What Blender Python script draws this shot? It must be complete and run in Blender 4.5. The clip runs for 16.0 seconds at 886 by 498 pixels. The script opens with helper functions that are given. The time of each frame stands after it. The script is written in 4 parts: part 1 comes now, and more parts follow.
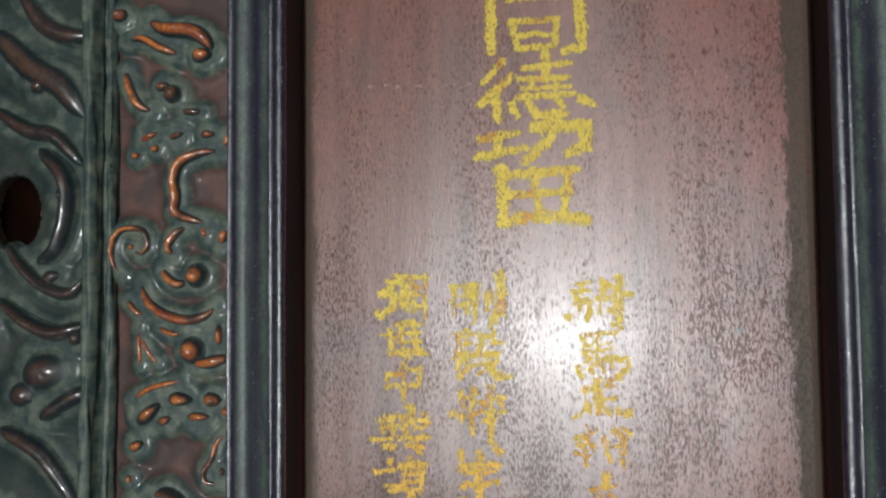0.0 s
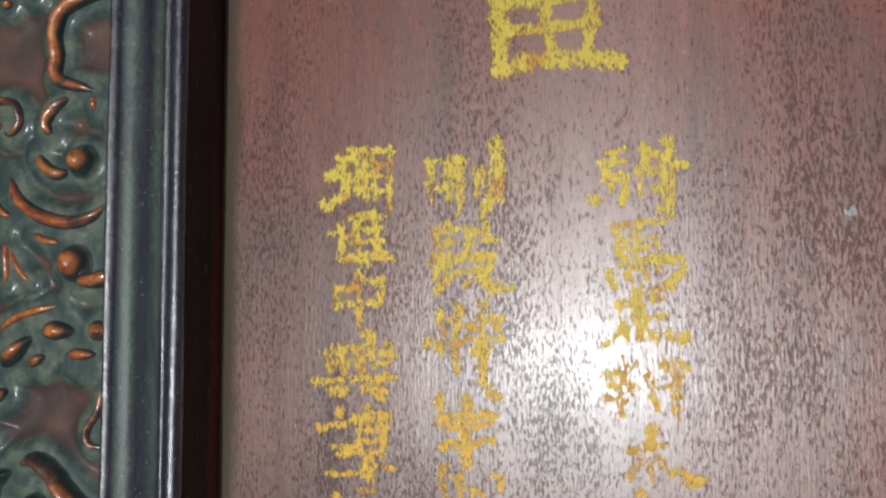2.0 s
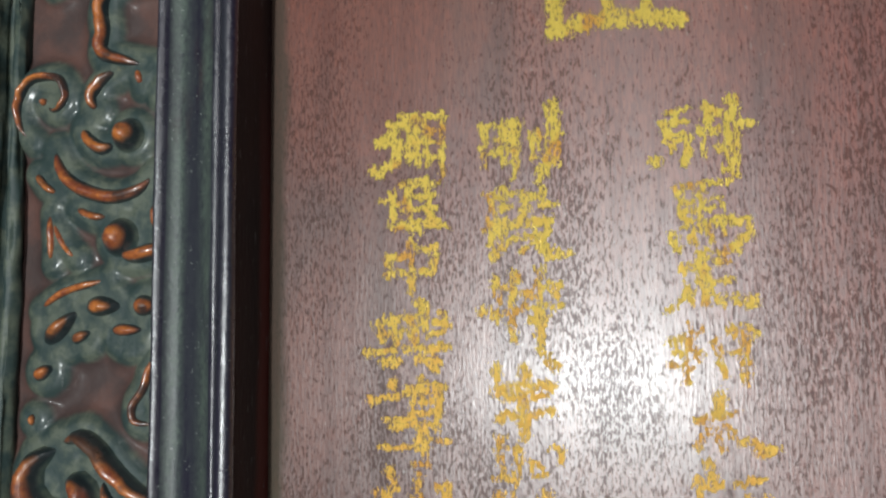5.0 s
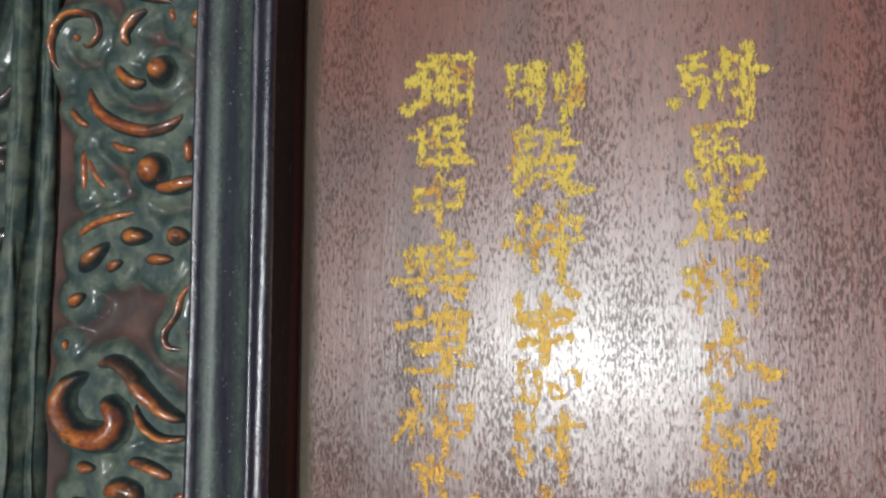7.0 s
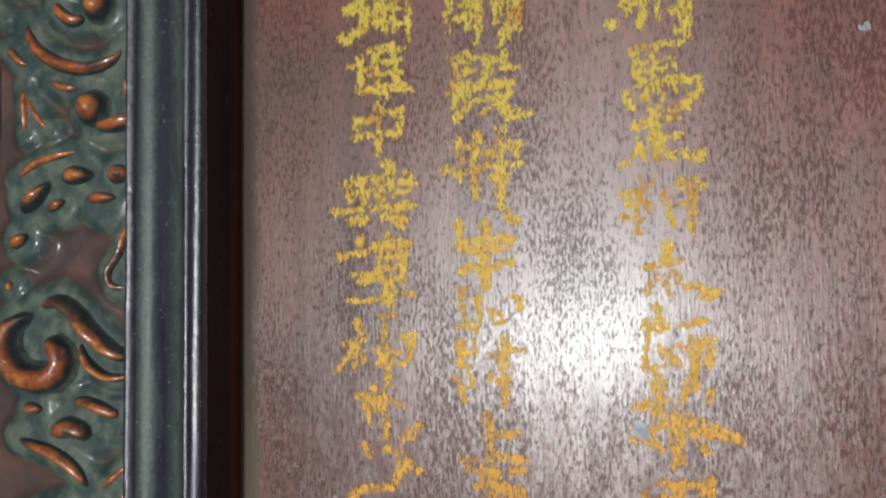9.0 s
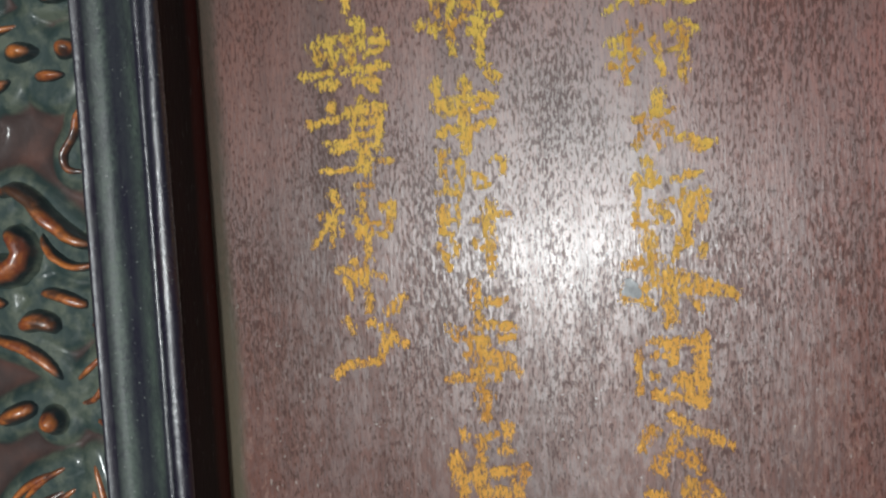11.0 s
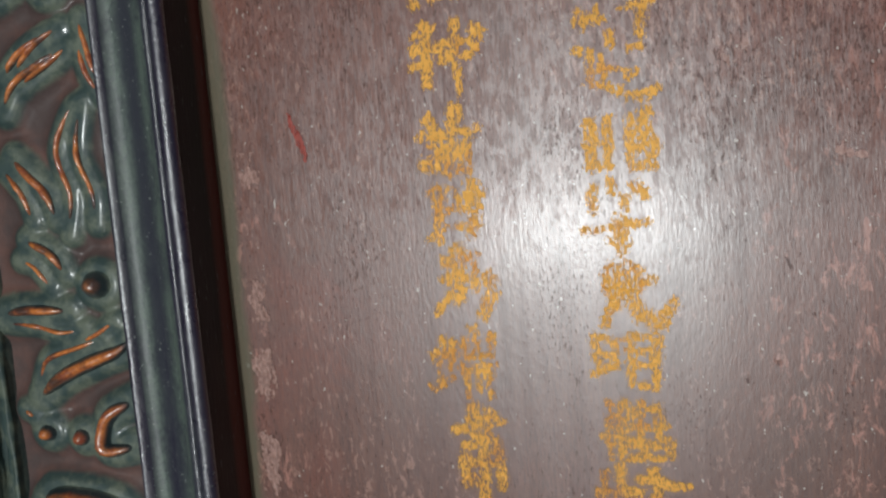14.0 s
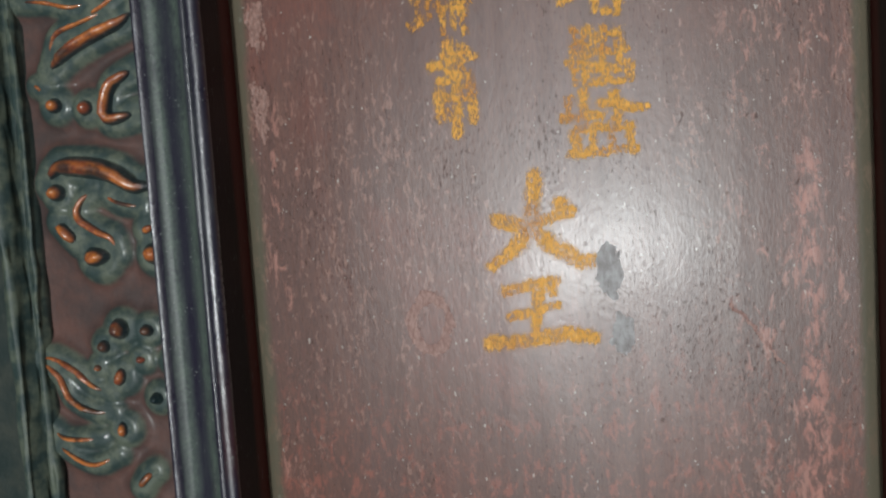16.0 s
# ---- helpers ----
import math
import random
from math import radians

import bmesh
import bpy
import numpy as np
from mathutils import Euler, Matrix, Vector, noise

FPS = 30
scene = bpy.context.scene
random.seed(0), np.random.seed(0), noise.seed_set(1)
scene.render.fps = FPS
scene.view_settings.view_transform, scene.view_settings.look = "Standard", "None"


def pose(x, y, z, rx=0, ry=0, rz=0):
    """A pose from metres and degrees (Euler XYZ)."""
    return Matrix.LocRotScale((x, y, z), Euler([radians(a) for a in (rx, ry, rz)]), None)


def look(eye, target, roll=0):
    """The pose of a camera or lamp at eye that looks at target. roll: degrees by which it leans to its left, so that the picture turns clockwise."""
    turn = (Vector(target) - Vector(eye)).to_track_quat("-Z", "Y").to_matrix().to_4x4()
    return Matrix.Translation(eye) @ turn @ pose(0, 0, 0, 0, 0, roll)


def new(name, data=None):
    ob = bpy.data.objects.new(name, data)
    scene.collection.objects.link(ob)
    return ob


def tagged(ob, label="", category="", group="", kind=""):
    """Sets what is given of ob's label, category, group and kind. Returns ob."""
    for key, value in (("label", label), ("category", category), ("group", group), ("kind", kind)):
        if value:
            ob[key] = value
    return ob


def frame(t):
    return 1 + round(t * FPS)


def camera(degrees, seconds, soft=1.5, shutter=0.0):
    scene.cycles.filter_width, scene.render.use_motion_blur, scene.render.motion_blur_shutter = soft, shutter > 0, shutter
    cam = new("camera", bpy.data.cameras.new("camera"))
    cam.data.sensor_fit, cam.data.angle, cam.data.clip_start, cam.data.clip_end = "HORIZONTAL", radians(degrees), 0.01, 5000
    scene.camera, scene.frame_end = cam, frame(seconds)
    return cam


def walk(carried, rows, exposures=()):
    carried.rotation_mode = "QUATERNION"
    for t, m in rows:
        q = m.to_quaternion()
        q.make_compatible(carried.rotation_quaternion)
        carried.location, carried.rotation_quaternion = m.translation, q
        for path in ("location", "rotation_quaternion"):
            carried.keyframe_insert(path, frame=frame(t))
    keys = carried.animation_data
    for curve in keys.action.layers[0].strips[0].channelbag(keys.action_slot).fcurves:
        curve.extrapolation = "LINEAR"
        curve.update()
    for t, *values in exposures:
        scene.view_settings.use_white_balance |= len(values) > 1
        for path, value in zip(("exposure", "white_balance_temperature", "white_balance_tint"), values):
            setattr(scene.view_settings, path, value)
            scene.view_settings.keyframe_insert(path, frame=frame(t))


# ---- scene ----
cam = camera(60.0, 16.0, soft=2.3)
PATH = [
    (0, (0.016, -0.014, 1.508), (-0.307, 1.957, 1.599), -0.5),
    (0.5, (-0.001, 0.045, 1.501), (-0.335, 2.012, 1.638), 0.1),
    (1, (0.006, 0.067, 1.485), (-0.341, 2.033, 1.611), -0.5),
    (1.5, (-0.002, 0.072, 1.475), (-0.357, 2.035, 1.627), 0.1),
    (2, (0.013, 0.09, 1.463), (-0.356, 2.05, 1.607), -0.4),
    (2.5, (0.02, 0.092, 1.458), (-0.369, 2.046, 1.638), -0.6),
    (3, (0.018, 0.089, 1.458), (-0.402, 2.034, 1.661), 0.2),
    (3.5, (0.022, 0.089, 1.457), (-0.398, 2.031, 1.684), 0.0),
    (4, (0.026, 0.091, 1.457), (-0.403, 2.032, 1.673), -0.2),
    (4.5, (0.012, 0.096, 1.447), (-0.407, 2.042, 1.641), 0.1),
    (4.7, (0.006, 0.096, 1.449), (-0.411, 2.043, 1.639), -0.5),
    (6.8, (-0.01, 0.08, 1.443), (-0.377, 2.04, 1.586), -0.1),
    (7, (-0.011, 0.082, 1.434), (-0.378, 2.044, 1.564), 0.4),
    (7.5, (-0.006, 0.081, 1.425), (-0.368, 2.045, 1.535), -0.1),
    (8, (-0.002, 0.086, 1.413), (-0.362, 2.05, 1.51), -0.3),
    (8.5, (0.004, 0.084, 1.416), (-0.352, 2.049, 1.523), -0.6),
    (8.7, (0.005, 0.085, 1.417), (-0.351, 2.051, 1.522), -0.4),
    (10.8, (0.004, 0.101, 1.415), (-0.293, 2.073, 1.257), -3.6),
    (11, (0.002, 0.099, 1.401), (-0.302, 2.072, 1.275), -3.0),
    (11.5, (0.011, 0.101, 1.393), (-0.312, 2.073, 1.3), -3.7),
    (12, (0.005, 0.101, 1.377), (-0.311, 2.074, 1.28), -3.1),
    (12.5, (0.009, 0.102, 1.355), (-0.313, 2.073, 1.261), -3.4),
    (13, (0.012, 0.099, 1.33), (-0.311, 2.07, 1.226), -3.8),
    (13.5, (0.035, 0.084, 1.298), (-0.32, 2.047, 1.15), -6.0),
    (13.6, (0.042, 0.083, 1.289), (-0.361, 2.037, 1.149), -6.2),
    (14, (0.021, 0.075, 1.255), (-0.359, 2.03, 1.08), -4.8),
    (14.5, (0.014, 0.079, 1.205), (-0.377, 2.034, 1.048), -4.4),
    (15, (0.014, 0.083, 1.192), (-0.377, 2.038, 1.033), -4.1),
    (15.5, (0.015, 0.081, 1.166), (-0.374, 2.036, 1.003), -4.2),
    (15.8, (0.015, 0.065, 1.142), (-0.412, 2.014, 1.006), -3.1),
    (16, (0.03, 0.048, 1.127), (-0.382, 2.0, 0.985), -3.8),
]
EXPOSURES = [(0, 0.05), (0.5, 0.25), (1, 0.06), (2, 0.25), (8.5, 0.22), (11, 0.0), (12.5, 0.2), (13.5, -0.02), (14.5, 0.25), (15.5, 0.25), (16, 0.08)]
walk(cam, [(t, look(eye, target, roll)) for t, eye, target, roll in PATH], EXPOSURES)

# ---- light: a hand torch shining straight at the tablet in an unlit shrine ----
world = bpy.data.worlds.new("night")
scene.world = world
world.use_nodes = True
world.node_tree.nodes["Background"].inputs["Color"].default_value = (0.55, 0.75, 1.0, 1)
world.node_tree.nodes["Background"].inputs["Strength"].default_value = 0.08
torch = bpy.data.lights.new("torch", "SUN")
torch.energy, torch.angle, torch.color = 2.05, radians(2.0), (0.932, 0.985, 0.985)
new("torch", torch).matrix_world = look((0.0, -2.0, 1.30), (0.01, 0.32, 1.30 + 0.080 * 2.3))
# added strip lamp along the way the torch was carried, for its near glow
glow = bpy.data.lights.new("torch_fill_strip", "AREA")
glow.shape, glow.size, glow.size_y = "RECTANGLE", 0.03, 1.3
glow.energy, glow.color = 0.66, (1.0, 0.98, 0.97)
new("torch_fill_strip", glow).matrix_world = look((0.02, -0.07, 1.32), (0.02, 0.32, 1.32))

# ---- sizes, in metres ----
FACE = 0.320            # the written panel's front
GROUND = 0.329          # the carved band's ground
LEFT_EDGE, RIGHT_EDGE = -0.1030, 0.1165
BOTTOM, TOP = 0.93, 1.73


# ---- materials ----
class Nodes:
    """Short names for building a node material."""

    def __init__(self, name):
        self.material = bpy.data.materials.new(name)
        self.material.use_nodes = True
        self.tree = self.material.node_tree
        self.shader = self.tree.nodes["Principled BSDF"]
        self.place = self.tree.nodes.new("ShaderNodeTexCoord").outputs["Object"]

    def put(self, socket, value):
        if isinstance(value, bpy.types.NodeSocket):
            self.tree.links.new(value, socket)
        else:
            socket.default_value = value

    def stretch(self, x, y, z):
        node = self.tree.nodes.new("ShaderNodeMapping")
        node.inputs["Scale"].default_value = (x, y, z)
        self.put(node.inputs["Vector"], self.place)
        return node.outputs["Vector"]

    def noise(self, scale, detail=3.0, rough=0.55, vector=None, twist=0.0):
        node = self.tree.nodes.new("ShaderNodeTexNoise")
        self.put(node.inputs["Vector"], vector or self.place)
        node.inputs["Scale"].default_value, node.inputs["Detail"].default_value = scale, detail
        node.inputs["Roughness"].default_value, node.inputs["Distortion"].default_value = rough, twist
        return node.outputs["Fac"]

    def ramp(self, value, a, b, low=0.0, high=1.0):
        node = self.tree.nodes.new("ShaderNodeMapRange")
        node.interpolation_type = "SMOOTHSTEP"
        for key, number in (("Value", value), ("From Min", a), ("From Max", b), ("To Min", low), ("To Max", high)):
            self.put(node.inputs[key], number)
        return node.outputs["Result"]

    def math(self, kind, a, b=0.0):
        node = self.tree.nodes.new("ShaderNodeMath")
        node.operation = kind
        self.put(node.inputs[0], a)
        self.put(node.inputs[1], b)
        return node.outputs[0]

    def mix(self, factor, a, b):
        node = self.tree.nodes.new("ShaderNodeMix")
        node.data_type = "RGBA"
        self.put(node.inputs["Factor"], factor)
        for socket, colour in ((node.inputs[6], a), (node.inputs[7], b)):
            self.put(socket, colour if isinstance(colour, bpy.types.NodeSocket) else (*colour, 1))
        return node.outputs[2]

    def axis(self, name):
        node = self.tree.nodes.new("ShaderNodeSeparateXYZ")
        self.put(node.inputs[0], self.place)
        return node.outputs[name]

    def bump(self, height, distance, strength=1.0, normal=None):
        node = self.tree.nodes.new("ShaderNodeBump")
        node.inputs["Strength"].default_value, node.inputs["Distance"].default_value = strength, distance
        self.put(node.inputs["Height"], height)
        if normal is not None:
            self.put(node.inputs["Normal"], normal)
        return node.outputs["Normal"]

    def done(self, **inputs):
        names = {"color": "Base Color", "rough": "Roughness", "metal": "Metallic", "spec": "Specular IOR Level",
                 "ior": "IOR", "coat": "Coat Weight", "coat_ior": "Coat IOR", "coat_rough": "Coat Roughness", "normal": "Normal", "coat_normal": "Coat Normal", "alpha": "Alpha"}
        for key, value in inputs.items():
            if key == "color" and not isinstance(value, bpy.types.NodeSocket):
                value = (*value, 1)
            self.put(self.shader.inputs[names[key]], value)
        return self.material


def panel_lacquer():
    """Old red-brown lacquer: redder above, dull and purplish below, with upright dark flecks, pale rubbed spots and dusty edges."""
    n = Nodes("panel_lacquer")
    x, z = n.axis("X"), n.axis("Z")
    large = n.noise(9, 3, 0.5)
    patch = n.noise(38, 4, 0.6, n.stretch(1, 1, 0.5))
    streak = n.noise(160, 4, 0.6, n.stretch(1, 1, 0.06))
    red = n.ramp(n.math("ADD", z, n.math("MULTIPLY", n.math("SUBTRACT", large, 0.5), 0.25)), 1.12, 1.60)
    side = n.ramp(n.math("ADD", x, n.math("MULTIPLY", n.math("SUBTRACT", patch, 0.5), 0.10)), -0.01, 0.11)
    base = n.mix(red, (0.143, 0.060, 0.042), (0.240, 0.079, 0.052))
    base = n.mix(n.math("MULTIPLY", side, red), base, (0.265, 0.066, 0.046))
    base = n.mix(n.ramp(patch, 0.45, 0.75, 0, 0.5), base, (0.125, 0.064, 0.056))
    base = n.mix(n.ramp(streak, 0.45, 0.7, 0, 0.32), base, (0.085, 0.042, 0.037))
    blotch = n.noise(17, 4, 0.62, n.stretch(1, 1, 0.6), 0.8)
    base = n.mix(n.ramp(blotch, 0.50, 0.68, 0, 0.42), base, (0.088, 0.055, 0.046))
    base = n.mix(n.ramp(blotch, 0.47, 0.32, 0, 0.62), base, (0.190, 0.056, 0.036))
    grain = n.noise(1700, 3, 0.65, n.stretch(1, 1, 0.12))
    base = n.mix(n.ramp(grain, 0.35, 0.65, 0.5, 0.0), base, (0.068, 0.034, 0.032))
    # dark flecks, thick in some places and few in others
    flecks = n.noise(1250, 4, 0.70, n.stretch(1, 1, 0.32), 0.3)
    density = n.noise(34, 4, 0.65, n.stretch(1, 1, 0.4))
    thick_at = n.math("ADD", n.ramp(z, 1.20, 1.40, 0.09, 0.0), n.ramp(z, 1.47, 1.56, 0.0, 0.045))
    cut = n.math("ADD", n.ramp(density, 0.30, 0.68, 0.565, 0.455), thick_at)
    dark = n.ramp(n.math("SUBTRACT", flecks, cut), 0.0, 0.07)
    spots = n.ramp(n.noise(190, 3, 0.6, n.stretch(1, 1, 0.7), 0.5), 0.68, 0.73)
    dark = n.math("MAXIMUM", dark, n.math("MULTIPLY", spots, n.ramp(x, 0.02, 0.07)))
    # larger dark chips, thick towards the east edge
    chips = n.noise(560, 4, 0.68, n.stretch(1, 1, 0.45), 0.4)
    chip_cut = n.math("ADD", n.ramp(n.math("ADD", x, n.math("MULTIPLY", n.math("SUBTRACT", density, 0.5), 0.16)), -0.03, 0.10, 0.68, 0.575), n.ramp(z, 1.20, 1.32, 0.08, 0.0))
    dark = n.math("MAXIMUM", dark, n.ramp(n.math("SUBTRACT", chips, chip_cut), 0.0, 0.05))
    base = n.mix(n.math("MULTIPLY", dark, 0.58), base, (0.062, 0.038, 0.034))
    # pale rubbed flecks, mostly on the lower half
    pale = n.noise(520, 4, 0.70, n.stretch(1, 1, 0.42), 0.5)
    worn = n.noise(26, 3, 0.6, n.stretch(1, 1, 0.35))
    rubbed = n.math("MULTIPLY", n.ramp(n.math("ADD", pale, n.ramp(worn, 0.35, 0.7, -0.07, 0.07)), 0.585, 0.68), n.ramp(z, 1.42, 1.28, 0.0, 0.68))
    base = n.mix(rubbed, base, (0.30, 0.160, 0.125))
    # red wood showing through near the foot, and one long rubbed stripe
    foot = n.noise(300, 5, 0.74, n.stretch(1, 1, 0.45), 0.5)
    base = n.mix(n.math("MULTIPLY", n.ramp(foot, 0.50, 0.62), n.ramp(n.math("ADD", z, n.math("MULTIPLY", worn, 0.08)), 1.13, 1.06, 0.0, 0.75)), base, (0.270, 0.085, 0.058))
    stripe = n.math("MULTIPLY", n.ramp(n.math("ABSOLUTE", n.math("SUBTRACT", n.math("ADD", x, n.math("MULTIPLY", patch, 0.012)), 0.1035)), 0.006, 0.001), n.ramp(z, 1.145, 1.125))
    base = n.mix(n.math("MULTIPLY", stripe, n.ramp(foot, 0.43, 0.60, 0.0, 0.85)), base, (0.42, 0.175, 0.135))
    scuffs = n.noise(230, 5, 0.75, n.stretch(1, 1, 0.4), 0.5)
    edge = n.math("MAXIMUM", n.ramp(x, 0.055, 0.085), n.ramp(x, LEFT_EDGE + 0.035, LEFT_EDGE + 0.010))
    scuffed = n.math("MULTIPLY", n.ramp(scuffs, 0.55, 0.66), n.math("MULTIPLY", edge, n.ramp(z, 1.36, 1.20, 0.0, 0.75)))
    base = n.mix(scuffed, base, (0.40, 0.185, 0.145))
    motes = n.ramp(n.noise(620, 2, 0.5, n.stretch(1, 1, 0.6)), 0.715, 0.75, 0.0, 0.75)
    base = n.mix(n.math("MULTIPLY", motes, n.ramp(z, 1.45, 1.25, 0.25, 1.0)), base, (0.45, 0.40, 0.36))
    # dust and wear along both edges
    dusty = n.math("ADD", n.ramp(n.math("ADD", x, n.math("MULTIPLY", patch, 0.010)), LEFT_EDGE + 0.0125, LEFT_EDGE + 0.0085),
                   n.ramp(n.math("ADD", x, n.math("MULTIPLY", scuffs, n.ramp(z, 1.30, 1.52, 0.004, 0.016))), RIGHT_EDGE - 0.005, RIGHT_EDGE - 0.002))
    base = n.mix(n.math("MULTIPLY", dusty, 0.80), base, n.mix(n.ramp(n.math("ADD", z, n.math("MULTIPLY", scuffs, 0.1)), 1.36, 1.50), (0.112, 0.112, 0.080), (0.070, 0.062, 0.050)))
    gloss = n.math("MULTIPLY", n.math("SUBTRACT", 1.0, n.math("MULTIPLY", dark, 0.68)), n.math("SUBTRACT", 1.0, n.math("MULTIPLY", dusty, 0.8)))
    gloss = n.math("MULTIPLY", gloss, n.ramp(streak, 0.35, 0.7, 1.0, 0.85))
    gloss = n.math("MULTIPLY", gloss, n.ramp(n.math("ADD", n.noise(470, 4, 0.68, n.stretch(1, 1, 0.36), 0.4), n.math("ADD", n.ramp(z, 1.36, 1.44, 0.0, 0.2), n.ramp(z, 1.28, 1.20, 0.0, 0.2))), 0.42, 0.60, 0.62, 1.08))
    fine = n.math("MULTIPLY", n.noise(1200, 3, 0.6, n.stretch(1, 1, 0.14)), n.ramp(z, 1.14, 1.30, 0.35, 1.0))
    dimples = n.math("MULTIPLY", n.noise(430, 3, 0.6, n.stretch(1, 1, 0.65), 0.4), n.ramp(z, 1.32, 1.18, 0.25, 1.0))
    normal = n.bump(fine, 0.00006, 1.0, n.bump(flecks, 0.00005, 0.6, n.bump(dimples, 0.00005, 1.0)))
    return n.done(color=base, ior=1.5, rough=n.ramp(z, 1.15, 1.45, 0.38, 0.37), spec=n.math("MULTIPLY", gloss, n.ramp(z, 1.10, 1.34, 0.54, 0.92)), normal=normal,
                  coat=n.math("MULTIPLY", gloss, n.ramp(z, 1.10, 1.42, 0.10, 0.15)), coat_rough=0.17, coat_normal=normal)


def gold_paint():
    """Worn gold: bright yellow above, more orange below; thin at the strokes' edges and flaked off in small upright chips."""
    n = Nodes("gold_paint")
    z = n.axis("Z")
    hold = n.tree.nodes.new("ShaderNodeAttribute")
    hold.attribute_name = "hold"
    worn = n.noise(1300, 5, 0.70, n.stretch(1, 1, 0.40), 0.3)
    patch = n.noise(95, 4, 0.65, n.stretch(1, 1, 0.7))
    high = n.ramp(n.math("ADD", z, n.math("MULTIPLY", patch, 0.30)), 1.47, 1.66)
    base = n.mix(high, (0.90, 0.455, 0.080), (0.86, 0.650, 0.110))
    base = n.mix(n.ramp(patch, 0.50, 0.64, 0, 0.75), base, (0.70, 0.285, 0.045))
    base = n.mix(n.ramp(worn, 0.48, 0.62, 0, 0.55), base, (0.36, 0.150, 0.045))
    left = n.math("ADD", n.math("MULTIPLY", hold.outputs["Fac"], 0.72), n.math("MULTIPLY", n.math("SUBTRACT", 0.5, worn), n.math("MINIMUM", n.ramp(z, 1.50, 1.55, 5.2, 3.0), n.ramp(z, 1.10, 1.24, 1.8, 5.2))))
    left = n.math("ADD", left, n.math("MULTIPLY", n.math("SUBTRACT", 0.5, patch), 1.05))
    return n.done(color=base, rough=0.37, metal=0.58, spec=0.9, normal=n.bump(worn, 0.0006, 0.9),
                  alpha=n.ramp(left, 0.12, n.ramp(z, 1.16, 1.34, 1.0, 0.70), 0.0, 0.88))


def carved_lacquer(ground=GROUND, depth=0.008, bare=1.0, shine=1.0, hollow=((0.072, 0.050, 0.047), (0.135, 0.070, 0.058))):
    """Brown lacquer in the hollows, greenish grime on the slopes, dark lacquer with painted-in shade up the motifs,
    copper-coloured wood where the crests are rubbed.
    """
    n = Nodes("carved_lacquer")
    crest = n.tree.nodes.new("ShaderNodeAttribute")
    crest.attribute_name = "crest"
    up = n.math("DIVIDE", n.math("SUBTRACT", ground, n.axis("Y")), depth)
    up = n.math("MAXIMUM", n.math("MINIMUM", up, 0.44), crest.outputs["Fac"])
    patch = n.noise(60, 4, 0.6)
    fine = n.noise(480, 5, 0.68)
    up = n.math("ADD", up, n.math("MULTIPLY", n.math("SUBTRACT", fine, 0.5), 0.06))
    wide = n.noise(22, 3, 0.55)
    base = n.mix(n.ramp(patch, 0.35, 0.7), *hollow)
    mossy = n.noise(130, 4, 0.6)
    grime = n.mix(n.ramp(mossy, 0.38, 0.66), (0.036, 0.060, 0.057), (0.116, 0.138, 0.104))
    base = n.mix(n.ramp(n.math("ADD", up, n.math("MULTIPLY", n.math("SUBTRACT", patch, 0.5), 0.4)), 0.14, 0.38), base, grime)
    # near-black up the motifs' flanks: dark lacquer plus their shade, put into the colour
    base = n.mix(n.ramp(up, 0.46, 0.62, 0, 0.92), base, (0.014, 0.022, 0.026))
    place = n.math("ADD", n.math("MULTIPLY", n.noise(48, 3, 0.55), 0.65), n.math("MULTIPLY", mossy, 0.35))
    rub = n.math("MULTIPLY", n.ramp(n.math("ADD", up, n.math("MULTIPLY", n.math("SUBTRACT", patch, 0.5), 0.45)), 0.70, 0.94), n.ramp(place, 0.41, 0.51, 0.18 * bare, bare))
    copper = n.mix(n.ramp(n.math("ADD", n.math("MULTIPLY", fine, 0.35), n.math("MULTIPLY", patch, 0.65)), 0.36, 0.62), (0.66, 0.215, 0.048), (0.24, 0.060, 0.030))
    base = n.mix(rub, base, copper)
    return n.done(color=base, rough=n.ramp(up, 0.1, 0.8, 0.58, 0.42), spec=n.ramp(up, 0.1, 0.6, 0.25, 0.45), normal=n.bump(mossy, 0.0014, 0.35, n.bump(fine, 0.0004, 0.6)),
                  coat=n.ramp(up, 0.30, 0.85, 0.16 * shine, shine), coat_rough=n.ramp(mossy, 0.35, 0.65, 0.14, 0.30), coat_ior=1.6)


